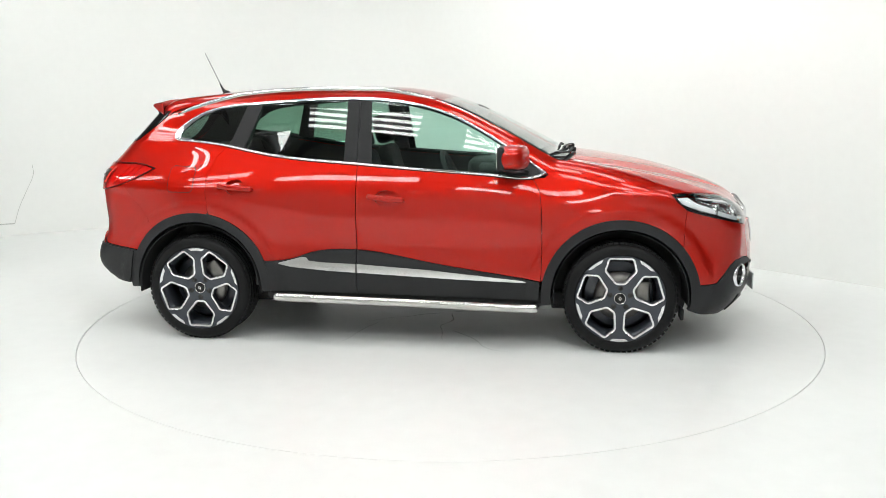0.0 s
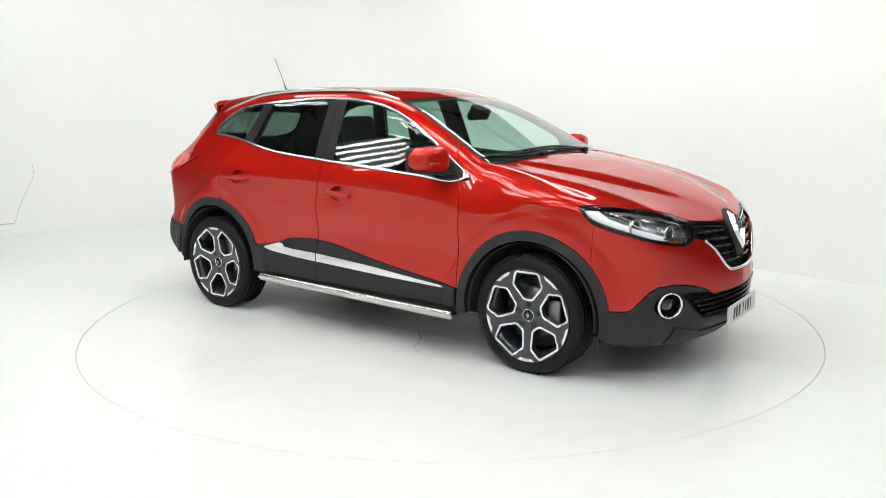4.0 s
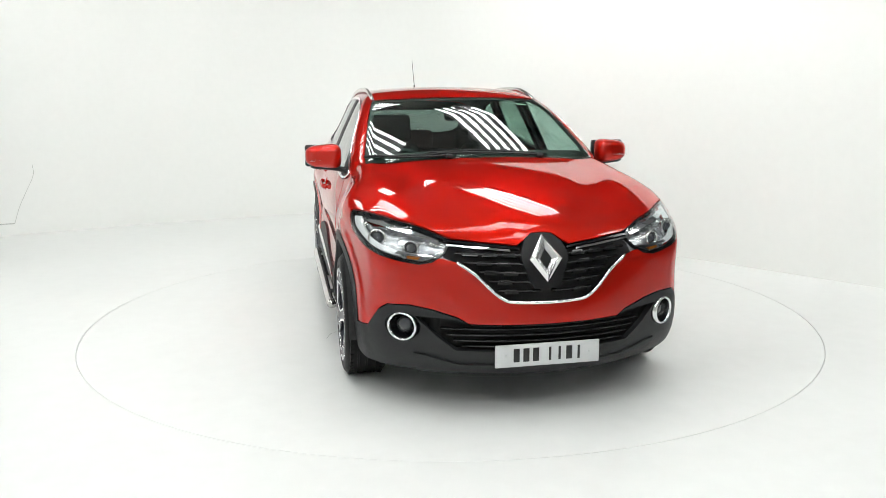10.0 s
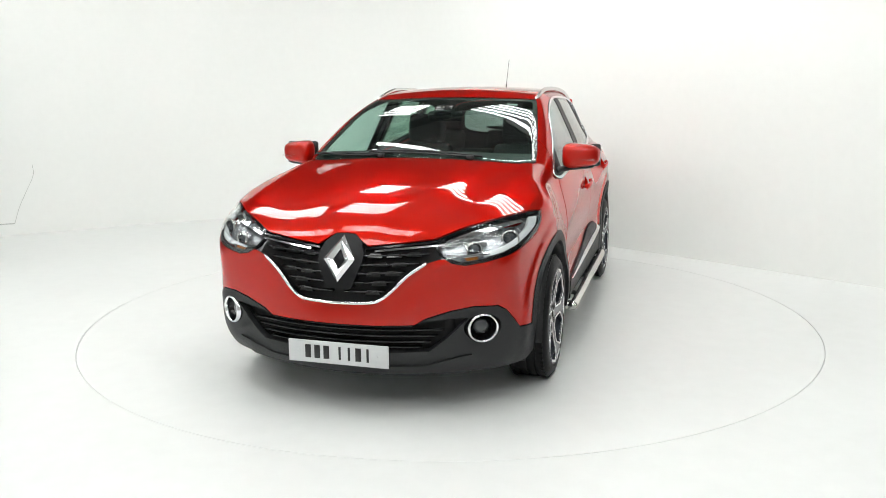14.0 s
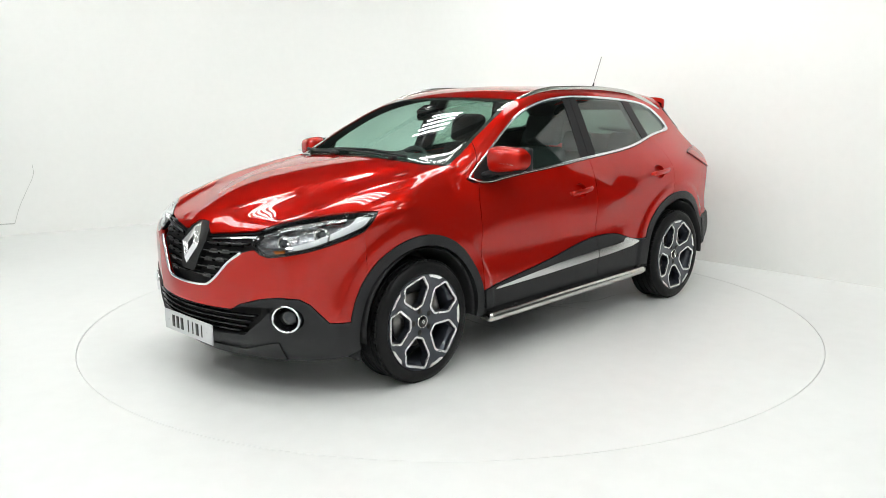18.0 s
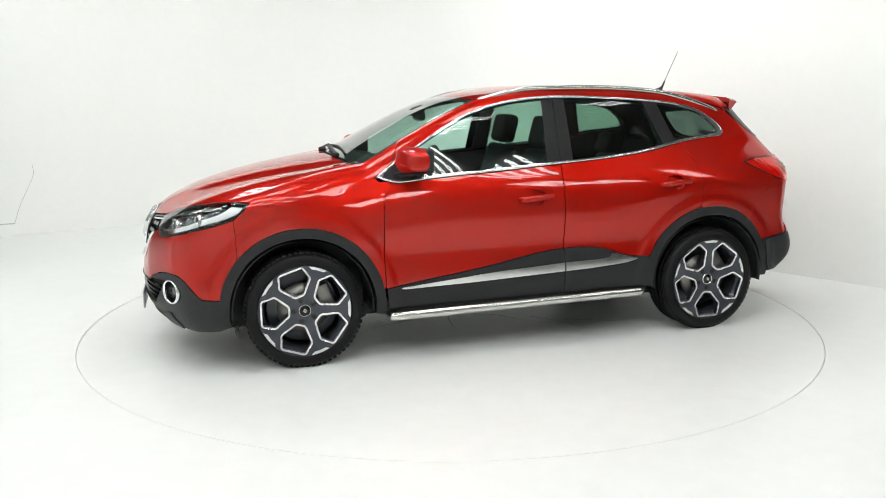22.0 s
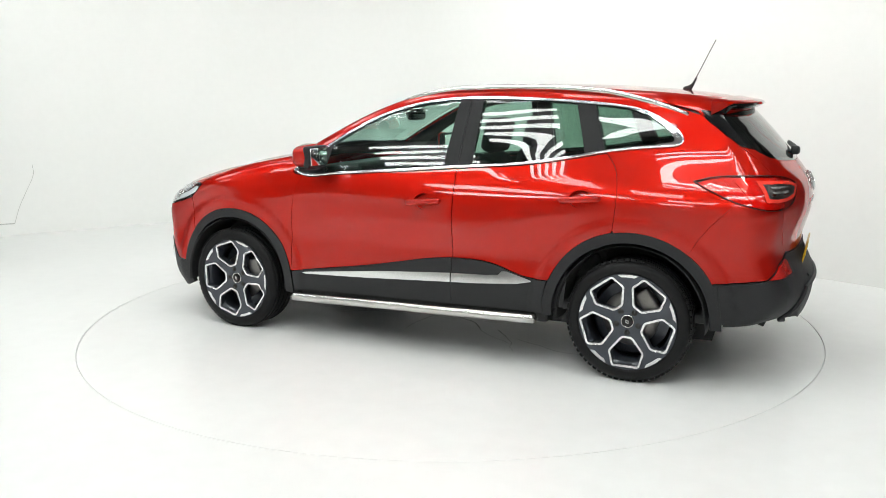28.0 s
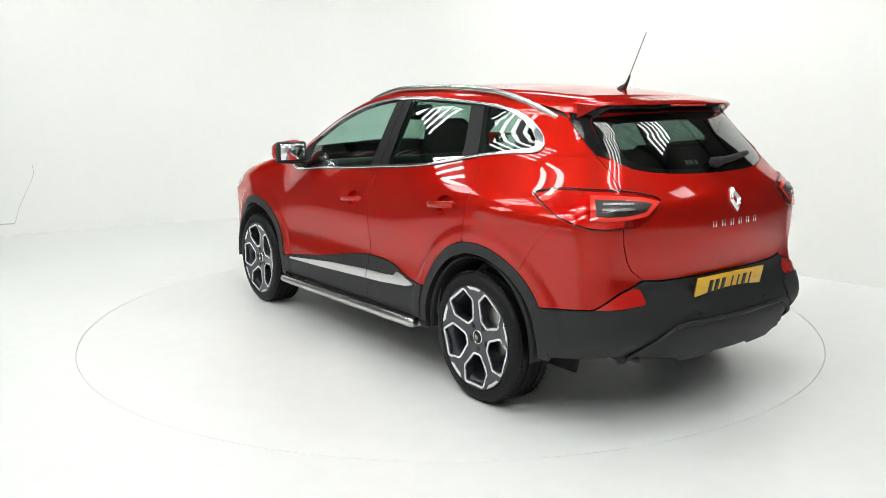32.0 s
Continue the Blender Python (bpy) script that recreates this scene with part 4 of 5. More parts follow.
badge("badge", "front", 0.0, 0.772, 0.080, 0.104, 0.030, 0.046, M_BADGE, grille)
for s in (1, -1):
    q = [(s * 0.165, 0.820), (s * 0.30, 0.834), (s * 0.455, 0.849), (s * 0.46, 0.842), (s * 0.30, 0.825), (s * 0.165, 0.812)]
    panel("grille_strip", "front", q, M_CHROME, grille, off=-0.004, thick=0.015, gap=0, h=0.03, label="bright grille strip")
    q = [(s * 0.12, 0.829), (s * 0.30, 0.850), (s * 0.46, 0.866), (s * 0.465, 0.858), (s * 0.30, 0.841), (s * 0.12, 0.820)]
    panel("grille_top", "front", q, M_GLOSS, grille, off=-0.006, thick=0.02, gap=0, h=0.03)
vpts = skin_at("nose", bend([(x, y, z) for x, y, z in vee[1:]] + [(x, -y, z) for x, y, z in reversed(vee[1:-1])], 5), 0.002)
part("grille_frame", tube_mesh("vee", [tuple(p) for p in vpts], 0.0085, 10), M_CHROME, grille, "chrome lower grille frame")

head_top = [(1.583, 0.835, 0.962), (1.66, 0.79, 0.968), (1.78, 0.715, 0.958), (1.95, 0.585, 0.925), (2.065, 0.47, 0.876), (2.085, 0.447, 0.845), (2.098, 0.47, 0.805), (2.10, 0.50, 0.785)]
head_out = bend(head_top[:5], 4) + head_top[5:7] + bend(list(reversed(head_low)), 4) + [(1.62, 0.845, 0.915)]
head_in = [(1.608, 0.828, 0.954), (1.68, 0.778, 0.962), (1.78, 0.715, 0.954), (1.95, 0.585, 0.920), (2.055, 0.48, 0.868), (2.075, 0.462, 0.838), (2.085, 0.492, 0.80), (2.06, 0.565, 0.772), (2.0, 0.635, 0.785), (1.9, 0.71, 0.812), (1.745, 0.80, 0.857), (1.645, 0.842, 0.908)]


def headlamp(s):
    lens = panel("headlamp", "nose", head_out, M_LENS, car, s, off=0.001, thick=0.006, gap=0.002, h=0.03, label="clear headlamp lens")
    panel("lamp_border", "nose", head_out, M_GLOSS, lens, s, off=-0.005, thick=0.018, gap=0.003, holes=[head_in], h=0.03)
    panel("lamp_back", "nose", head_in, M_REFL, lens, s, off=-0.055, thick=0, gap=-0.012, h=0.04)
    drl = bend([(1.618, 0.83, 0.945), (1.668, 0.835, 0.898), (1.76, 0.79, 0.859), (1.90, 0.708, 0.815), (1.985, 0.645, 0.794)], 3) + bend([(1.99, 0.64, 0.815), (1.90, 0.705, 0.842), (1.80, 0.765, 0.882), (1.725, 0.795, 0.915), (1.675, 0.79, 0.953)], 3)
    panel("daylight_strip", "nose", drl, M_LED, lens, s, off=-0.018, thick=0.02, gap=0.0, h=0.02, label="pale daylight running strip")
    bl = [(1.96, 0.66, 0.805), (2.06, 0.56, 0.79), (2.08, 0.51, 0.797), (2.085, 0.495, 0.81), (2.06, 0.56, 0.803), (1.97, 0.65, 0.818)]
    panel("lamp_blade", "nose", bl, M_CHROME, lens, s, off=-0.014, thick=0.02, gap=0.0, h=0.03)
    tl = [(1.72, 0.755, 0.950), (1.80, 0.70, 0.945), (1.95, 0.585, 0.912), (2.045, 0.49, 0.872), (2.05, 0.495, 0.862), (1.95, 0.595, 0.898), (1.80, 0.715, 0.932), (1.72, 0.77, 0.938)]
    panel("lamp_blade", "nose", tl, M_CHROME, lens, s, off=-0.02, thick=0.02, gap=0.0, h=0.03)
    am = [(2.0, 0.62, 0.785), (2.04, 0.585, 0.778), (2.045, 0.575, 0.792), (2.0, 0.62, 0.797)]
    panel("lamp_indicator", "nose", am, M_AMBER, lens, s, off=-0.03, thick=0.01, gap=0, h=0.03)
    for q, r in (((1.83, 0.73, 0.885), 0.036), ((1.985, 0.60, 0.848), 0.030)):
        p = skin_at("nose", [q], -0.05)[0]
        p[1] *= s
        m = frame_at(p, (0.95, 0.32 * s, 0.02))
        ring = part("projector_ring", turned([(r, -0.01), (r + 0.006, 0.0), (r + 0.009, 0.022), (r + 0.003, 0.026), (r, 0.012)], 32), M_SATIN, lens)
        ring.matrix_local = m
        ball = part("projector_lens", turned([(r * math.sin(a), 0.004 + 0.022 * math.cos(a)) for a in np.linspace(0.001, math.pi / 2, 8)], 32), M_PROJ, lens)
        ball.matrix_local = m
    rf = [(1.93, 0.64, 0.885), (2.00, 0.56, 0.868), (2.0, 0.565, 0.845), (1.94, 0.645, 0.855)]
    panel("lamp_reflector", "nose", rf, M_CHROME, lens, s, off=-0.04, thick=0.01, gap=0, h=0.03)


M_REFL = principled("lamp_reflector_grey", (0.44, 0.445, 0.46), rough=0.25, metal=0.7, var=0.25, scale=35, rvar=0.08)
M_LED = principled("frosted_light_guide", (0.80, 0.81, 0.82), rough=0.25, var=0.05, scale=60, coat=0.5)
M_PROJ = principled("projector_glass", (0.03, 0.033, 0.038), rough=0.03, var=0.1, scale=40, coat=1.0)
headlamp(1)
headlamp(-1)

for s in (1, -1):
    p = on_skin("nose", to_flat("nose", [(2.043, 0.671, 0.452)]))
    nrm = skin_normal(p)[0]
    p = p[0] + nrm * 0.006
    m = frame_at((p[0], s * p[1], p[2]), (nrm[0], s * nrm[1] * 1.15, 0.0))
    ring = part("fog_lamp", turned([(0.051, -0.03), (0.051, 0.004), (0.054, 0.011), (0.058, 0.011), (0.0615, 0.004), (0.063, -0.02)], 48), M_CHROME, front_clad, "round fog lamp with chrome ring")
    ring.matrix_local = m @ Matrix.Diagonal((1.26, 1, 1.16, 1))
    part("fog_cup", turned([(0.0, -0.06), (0.03, -0.055), (0.05, -0.02), (0.052, 0.004)], 32), M_GLOSS, ring)
    part("fog_lens", turned([(0.034 * math.sin(a), -0.035 + 0.022 * math.cos(a)) for a in np.linspace(0.001, math.pi / 2, 7)], 24), M_PROJ, ring)

plate_f = part("number_plate", block(0.010, 0.52, 0.111, (2.226, 0, 0.322), 0.004, 2), M_PLATEW, car, "white number plate with dark characters")
for i in range(7):
    y = 0.155 - 0.048 * i - (0.022 if i > 2 else 0)
    part("character_bar", block(0.002, 0.030 if i not in (3, 4, 6) else 0.012, 0.066, (2.2318, -y + 0.155 - 0.155, 0.324), 0.0006, 1), M_INK, plate_f)
for s in (1, -1):
    part("plate_bolt", block(0.004, 0.011, 0.011, (2.2325, s * 0.208, 0.324), 0.0018, 2), M_PLATEW, plate_f)

# ---- tail ----
hatch_half = [(0.0, 0.704), (0.30, 0.702), (0.45, 0.703), (0.535, 0.714), (0.595, 0.76), (0.625, 0.81), (0.648, 0.88), (0.655, 0.955), (0.622, 1.115), (0.598, 1.19), (0.598, 1.262), (0.588, 1.32), (0.572, 1.40), (0.555, 1.45), (0.30, 1.468), (0.0, 1.475)]
glass_half = bend([(0.0, 1.172), (0.20, 1.174), (0.38, 1.184), (0.50, 1.205)], 4) + bend([(0.545, 1.232), (0.555, 1.262), (0.553, 1.30)], 3) + [(0.525, 1.41), (0.505, 1.432), (0.30, 1.446), (0.0, 1.45)]
tailgate = panel("tailgate", "rear", mirror_f(hatch_half), M_PAINT, car, holes=[mirror_f(glass_half)], h=0.022)
panel("inner_lining", "rear", mirror_f(hatch_half), M_TRIM, tailgate, off=-0.018, thick=0, gap=-0.010, holes=[mirror_f(glass_half)], h=0.05)
rear_glass = panel("rear_window", "rear", mirror_f(glass_half), M_TGLASS, tailgate, off=-0.003, thick=0.004, gap=0.001, h=0.025, label="dark tinted rear window")
rg_in = [(y * 0.88, 1.19 + (z - 1.172) * 0.80 + 0.004) for y, z in glass_half]
panel("window_border", "rear", mirror_f(glass_half), M_INK, rear_glass, off=-0.007, thick=0, gap=0.001, holes=[mirror_f(rg_in)], h=0.05)
for s in (1, -1):
    fin = [tuple(p) for p in on_skin("rear", [(0.550, 1.452), (0.570, 1.40), (0.586, 1.32), (0.594, 1.265), (0.56, 1.245), (0.556, 1.30), (0.528, 1.41), (0.505, 1.436)])]
    panel("window_fin", "tail", fin, M_GLOSS, tailgate, s, off=0.004, thick=0.02, gap=0, h=0.03)


def spoiler_mesh(wide, deep, top_z, low_z, skirt=0.0):
    """A wing that carries the roof on beyond the rear window; the heights are over the roof line, in front and behind."""
    ny, nx = 41, 11
    top, low = [], []
    for i in range(ny):
        u = -1 + 2 * i / (ny - 1)
        x0, x1 = -1.74 + 0.085 * u * u, -1.868 + deep + 0.125 * abs(u) ** 2.6
        for k in range(nx):
            t = k / (nx - 1)
            x, y = x0 + (x1 - x0) * t, u * (wide[0] + (wide[1] - wide[0]) * t)
            z = float(roof_mid(x)) - 0.10 * y * y
            edge = 0.007 * (max(0, t - 0.8) / 0.2) ** 2 + 0.012 * (max(0, abs(u) - 0.90) / 0.10) ** 2
            top.append((x, y, z + top_z[0] + (top_z[1] - top_z[0]) * t - edge))
            skirt_in = max(0.0, min(1.0, (abs(u) - 0.90) / 0.08))
            low.append((x, y, z + low_z[0] + (low_z[1] - low_z[0]) * t - skirt * (1 - t) ** 0.7 * skirt_in))
    n = len(top)
    f = []
    for i in range(ny - 1):
        for k in range(nx - 1):
            a, b = i * nx + k, (i + 1) * nx + k
            f.append((a, a + 1, b + 1, b))
            f.append((n + a, n + b, n + b + 1, n + a + 1))
    loop = [k for k in range(nx)] + [i * nx + nx - 1 for i in range(1, ny)] + [(ny - 1) * nx + k for k in range(nx - 2, -1, -1)] + [i * nx for i in range(ny - 2, 0, -1)]
    for a, b in zip(loop, loop[1:] + loop[:1]):
        f.append((a, b, n + b, n + a))
    me = bpy.data.meshes.new("spoiler")
    me.from_pydata(top + low, [], f)
    bm = bmesh.new()
    bm.from_mesh(me)
    bmesh.ops.recalc_face_normals(bm, faces=bm.faces)
    bm.to_mesh(me)
    bm.free()
    return auto_smooth(me, 40)


spoiler = part("roof_spoiler", spoiler_mesh((0.556, 0.512), 0.0, (0.003, -0.001), (-0.030, -0.013), 0.050), M_PAINT, tailgate)
part("spoiler_underside", spoiler_mesh((0.536, 0.486), 0.010, (-0.028, -0.012), (-0.105, -0.030), 0.09), M_GLOSS, spoiler, "gloss black underside")
part("brake_light", block(0.02, 0.26, 0.010, (-1.862, 0, 1.484), 0.004, 2), M_RED, spoiler, "red high brake light")
M_SMOKE = principled("smoked_lamp_plastic", (0.020, 0.014, 0.013), rough=0.30, var=0.6, scale=90)
M_REFLEX = principled("red_reflex_plastic", (0.48, 0.014, 0.010), rough=0.12, var=0.35, scale=160, coat=1.0)
tail_out = bend([(-1.615, 0.79, 1.092), (-1.70, 0.755, 1.112), (-1.80, 0.71, 1.120), (-1.97, 0.605, 1.116), (-2.06, 0.49, 1.092), (-2.085, 0.455, 1.072)], 4) \
    + bend([(-2.095, 0.465, 1.055), (-2.095, 0.52, 1.005), (-2.085, 0.57, 0.972), (-2.045, 0.655, 0.955), (-1.92, 0.735, 0.956), (-1.78, 0.775, 0.995), (-1.67, 0.79, 1.055)], 4)
tail_dark = [(-1.93, 0.69, 1.094), (-2.0, 0.60, 1.090), (-2.05, 0.53, 1.078), (-2.075, 0.485, 1.060), (-2.072, 0.53, 1.010), (-2.05, 0.60, 0.992), (-1.985, 0.675, 0.985), (-1.94, 0.70, 0.990)]


tail_dark = [(x * 0.994, y + 0.012, 1.043 + (z - 1.042) * 0.64) for x, y, z in tail_dark]
guide_out = [tuple(p) for p in inset(to_flat("tail", resolve([N(*p) for p in tail_dark])), -0.017)]
M_GUIDE = principled("bright_red_light_guide", (0.88, 0.05, 0.03), rough=0.15, var=0.06, scale=40, coat=1.0)
M_LAMPGREY = principled("grey_lamp_reflector", (0.34, 0.33, 0.33), rough=0.25, metal=0.6, var=0.2, scale=60)


def tail_lamp(s):
    lamp = panel("tail_lamp", "tail", tail_out, M_REDLENS, car, s, off=0.010, thick=0.012, gap=0.002, h=0.03, label="red wrap-round tail lamp")
    panel("lamp_back", "tail", tail_out, M_RED, lamp, s, off=-0.002, thick=0, gap=0.006, h=0.03)
    panel("lamp_border", "tail", tail_out, M_SMOKE, lamp, s, off=0.007, thick=0.012, gap=-0.0012, holes=[[tuple(p) for p in tail_out]], h=0.04)
    panel("light_guide", "tail", guide_out, M_GUIDE, lamp, s, off=0.0106, thick=0.003, gap=0, holes=[[tuple(p) for p in to_flat("tail", resolve([N(*p) for p in tail_dark]))]], h=0.03, flat=True)
    panel("lamp_core", "tail", tail_dark, M_SMOKE, lamp, s, off=0.0112, thick=0.004, gap=0, h=0.03, label="smoked reversing lamp")
    for z in (1.058, 1.036):
        rl = [(-1.95, 0.69, z + 0.005), (-2.02, 0.615, z + 0.005), (-2.04, 0.59, z + 0.003), (-2.04, 0.59, z - 0.004), (-2.02, 0.615, z - 0.004), (-1.95, 0.69, z - 0.004)]
        panel("lamp_reflector", "tail", rl, M_LAMPGREY, lamp, s, off=0.0145, thick=0.004, gap=0, h=0.03)
    for k in range(3):
        x = -1.74 - 0.06 * k
        rib = [(x, 0.80, 1.102), (x - 0.008, 0.80, 1.102), (x - 0.045, 0.80, 0.99), (x - 0.037, 0.80, 0.99)]
        panel("lamp_rib", "tail", rib, M_RED, lamp, s, off=0.004, thick=0.004, gap=0, h=0.03)


tail_lamp(1)
tail_lamp(-1)

rear_line = [(-2.13, 0.0, 0.700), (-2.1, 0.30, 0.698), (-2.10, 0.45, 0.700), (-2.085, 0.535, 0.708), (-2.08, 0.60, 0.686), (-2.06, 0.68, 0.660), (-2.02, 0.79, 0.597), (-1.9, 0.84, 0.582), (-1.755, 0.875, 0.572)]
rear_half = rear_line + [(-1.775, 0.88, 0.50), (-1.80, 0.88, 0.40), (-1.825, 0.87, 0.352), (-1.93, 0.845, 0.358), (-2.04, 0.80, 0.368), (-2.13, 0.58, 0.366), (-2.17, 0.35, 0.34), (-2.18, 0.0, 0.332)]
rear_bumper = panel("rear_bumper", "tail", mirror_y(rear_half), M_BLACK, car, off=0.006, thick=0.04, h=0.03, label="textured black rear bumper")
diff = [(-2.18, 0.0, 0.500), (-2.17, 0.36, 0.500), (-2.16, 0.42, 0.488), (-2.12, 0.56, 0.420), (-2.10, 0.63, 0.372), (-2.12, 0.58, 0.358), (-2.16, 0.40, 0.345), (-2.17, 0.36, 0.318), (-2.18, 0.16, 0.315), (-2.18, 0.12, 0.335), (-2.18, 0.0, 0.335)]
lip_pts = skin_at("tail", bend([(x, -y, z) for x, y, z in diff[5:0:-1]] + diff[0:6], 4), 0.014)
part("diffuser_lip", tube_mesh("lip", [tuple(p) for p in lip_pts], 0.011, 10), M_BLACK, rear_bumper)
panel("bumper_diffuser", "tail", mirror_y(diff), M_BLACK, rear_bumper, off=0.004, thick=0.03, h=0.03, label="black lower diffuser")
for s in (1, -1):
    q = [(-1.78, 0.875, 0.564), (-1.9, 0.84, 0.575), (-2.02, 0.79, 0.589), (-2.07, 0.70, 0.591), (-2.105, 0.56, 0.597), (-2.12, 0.51, 0.592), (-2.13, 0.49, 0.57), (-2.13, 0.505, 0.50), (-2.12, 0.60, 0.435), (-2.10, 0.67, 0.385), (-2.04, 0.80, 0.373), (-1.93, 0.845, 0.363), (-1.835, 0.87, 0.358), (-1.81, 0.88, 0.40)]
    panel("bumper_side", "tail", q, M_BLACK, rear_bumper, s, off=0.013, thick=0.02, h=0.03)
    q = [(-2.025, 0.785, 0.598), (-2.07, 0.70, 0.598), (-2.105, 0.56, 0.604), (-2.10, 0.548, 0.62), (-2.09, 0.57, 0.672), (-2.08, 0.60, 0.682), (-2.06, 0.68, 0.658)]
    panel("reflector", "tail", q, M_REFLEX, rear_bumper, s, off=0.010, thick=0.01, gap=0, h=0.03, label="red rear fog reflector")
    for y in (0.25, 0.62):
        p = skin_at("tail", [(-2.16, y, 0.475 if y > 0.5 else 0.54)], 0.007)
        n0 = skin_normal(p)[0]
        b = part("parking_sensor", turned([(0, 0.003), (0.009, 0.002), (0.0105, -0.004)], 16), M_GLOSS, rear_bumper)
        b.matrix_local = frame_at((p[0][0], s * p[0][1], p[0][2]), (n0[0], s * n0[1], n0[2]))
plate_m = pose(-2.150, 0, 0.646, 0, -11, 0)
plate_r = part("number_plate", block(0.010, 0.52, 0.111, (0, 0, 0), 0.004, 2), M_PLATEY, car, "yellow number plate with dark characters")
plate_r.matrix_local = plate_m
for i in range(7):
    y = 0.155 - 0.048 * i - (0.022 if i > 2 else 0)
    part("character_bar", block(0.002, 0.030 if i not in (3, 4, 6) else 0.012, 0.066, (-0.0058, y, 0.002), 0.0006, 1), M_INK, plate_r)
for s in (1, -1):
    part("plate_bolt", block(0.004, 0.011, 0.011, (-0.0065, s * 0.208, 0.002), 0.0018, 2), M_PLATEY, plate_r)
badge("badge", "rear", 0.0, 1.045, 0.042, 0.056, 0.016, 0.026, M_BADGE, tailgate, 0.010)
for i in range(6):
    y = 0.157 - 0.062 * i
    p = skin_at("rear", [(y, 0.945)], 0.002)[0]
    n0 = skin_normal(np.array([p]))[0]
    b = part("badge_bar", block(0.007, 0.006, 0.030, (-0.009, 0, 0), 0.0015, 2), M_CHROME, tailgate, "small chrome badge strokes")
    b.matrix_local = frame_at(p, n0)
    part("stroke", block(0.007, 0.006, 0.030, (0.009, 0, 0), 0.0015, 2), M_CHROME, b)
# small pale stickers inside the glass
M_PALE = principled("pale_sticker", (0.42, 0.46, 0.43), rough=0.6, var=0.1, scale=80)
for y0, w in ((0.190, 0.018), (0.168, 0.008), (0.156, 0.014), (0.132, 0.022)):
    panel("window_sticker", "rear", [(y0, 1.216), (y0 - w, 1.216), (y0 - w, 1.236), (y0, 1.236)], M_PALE, rear_glass, off=-0.0085, thick=0, gap=0, h=0.03, flat=True)
panel("screen_sticker", "top", [(0.305, 0.40), (0.305, 0.47), (0.335, 0.475), (0.335, 0.405)], M_PALE, windscreen, off=-0.008, thick=0, gap=0, h=0.03, flat=True)
# rear wiper
wp = skin_at("rear", [(0.03, 1.205), (-0.10, 1.215), (-0.30, 1.232)], 0.02)
wip = part("rear_wiper", tube_mesh("arm", bend([tuple(p) for p in wp], 5), [0.026, 0.024, 0.021, 0.019, 0.018, 0.018, 0.017, 0.016, 0.015, 0.014, 0.012], 10, flat=(0.7, 1)), M_BLACK, tailgate)
part("wiper_pivot", block(0.05, 0.05, 0.05, tuple(wp[0]), 0.016, 3), M_BLACK, wip)
# front wipers
for y0, y1, x1 in ((0.34, -0.28, 0.955), (-0.22, -0.66, 0.90)):
    q = skin_at("top", [(1.03, y0), (1.00, (y0 + y1) / 2), (x1 + 0.015, y1)], 0.018)
    w = part("front_wiper", tube_mesh("arm", bend([tuple(p) for p in q], 5), 0.009, 8, flat=(1.3, 0.7)), M_BLACK, car)
    q = skin_at("top", [(0.975, y0 + 0.06), (0.955, (y0 + y1) / 2), (x1 - 0.01, y1 - 0.05)], 0.009)
    part("wiper_blade", tube_mesh("blade", bend([tuple(p) for p in q], 5), 0.007, 8), M_BLACK, w)
    part("wiper_pivot", block(0.05, 0.045, 0.03, (1.035, y0, float(skin_at("top", [(1.035, y0)])[0][2]) + 0.012), 0.012, 2), M_BLACK, w)
# aerial
az = float(on_skin("top", [(-1.45, 0.0)])[0][2])
aer = part("aerial", tube_mesh("foot", [(-1.425, 0, az - 0.006), (-1.435, 0, az + 0.004), (-1.455, 0, az + 0.016), (-1.468, 0, az + 0.034), (-1.485, 0, az + 0.070)], [0.024, 0.021, 0.014, 0.008, 0.0055], 12, up=(0, 1, 0)), M_BLACK, car, "thin black roof aerial")
part("rod", tube_mesh("rod", [(-1.483, 0, az + 0.07), (-1.585, 0, 1.848)], 0.0022, 8, up=(0, 1, 0)), M_BLACK, aer)
# fuel flap on the right-hand side
flap = [(x, z) for x, z in ((-1.495, 0.97), (-1.48, 0.955), (-1.345, 0.955), (-1.33, 0.97), (-1.325, 1.085), (-1.335, 1.10), (-1.475, 1.108), (-1.495, 1.09))]
panel("flap_joint", "side", flap, M_DARK, car, -1, off=0.0008, thick=0, gap=-0.0045, h=0.03)
panel("fuel_flap", "side", flap, M_PAINT, car, -1, off=0.0022, thick=0.002, gap=0, h=0.03)

# ---- wheels ----
pocket = [(-0.067, 0.240), (0.067, 0.240), (0.086, 0.170), (0.0245, 0.094), (-0.0245, 0.094), (-0.086, 0.170)]


def round_poly(pts, r, n=4):
    out = []
    m = len(pts)
    for i in range(m):
        a, b, c = (np.array(pts[(i + k) % m]) for k in (-1, 0, 1))
        u, w = (a - b) / np.linalg.norm(a - b), (c - b) / np.linalg.norm(c - b)
        p, q = b + u * r, b + w * r
        for j in range(n + 1):
            t = j / n
            out.append(tuple((1 - t) ** 2 * p + 2 * t * (1 - t) * b + t * t * q))
    return out


def dished(me, base, k, depth_in=0.0):
    for v in me.vertices:
        r = math.hypot(v.co.x, v.co.z)
        v.co.y += base + k * (r / 0.25) ** 2
    return me


def turn2(pts, deg):
    c, s = math.cos(radians(deg)), math.sin(radians(deg))
    return [(x * c - z * s, x * s + z * c) for x, z in pts]


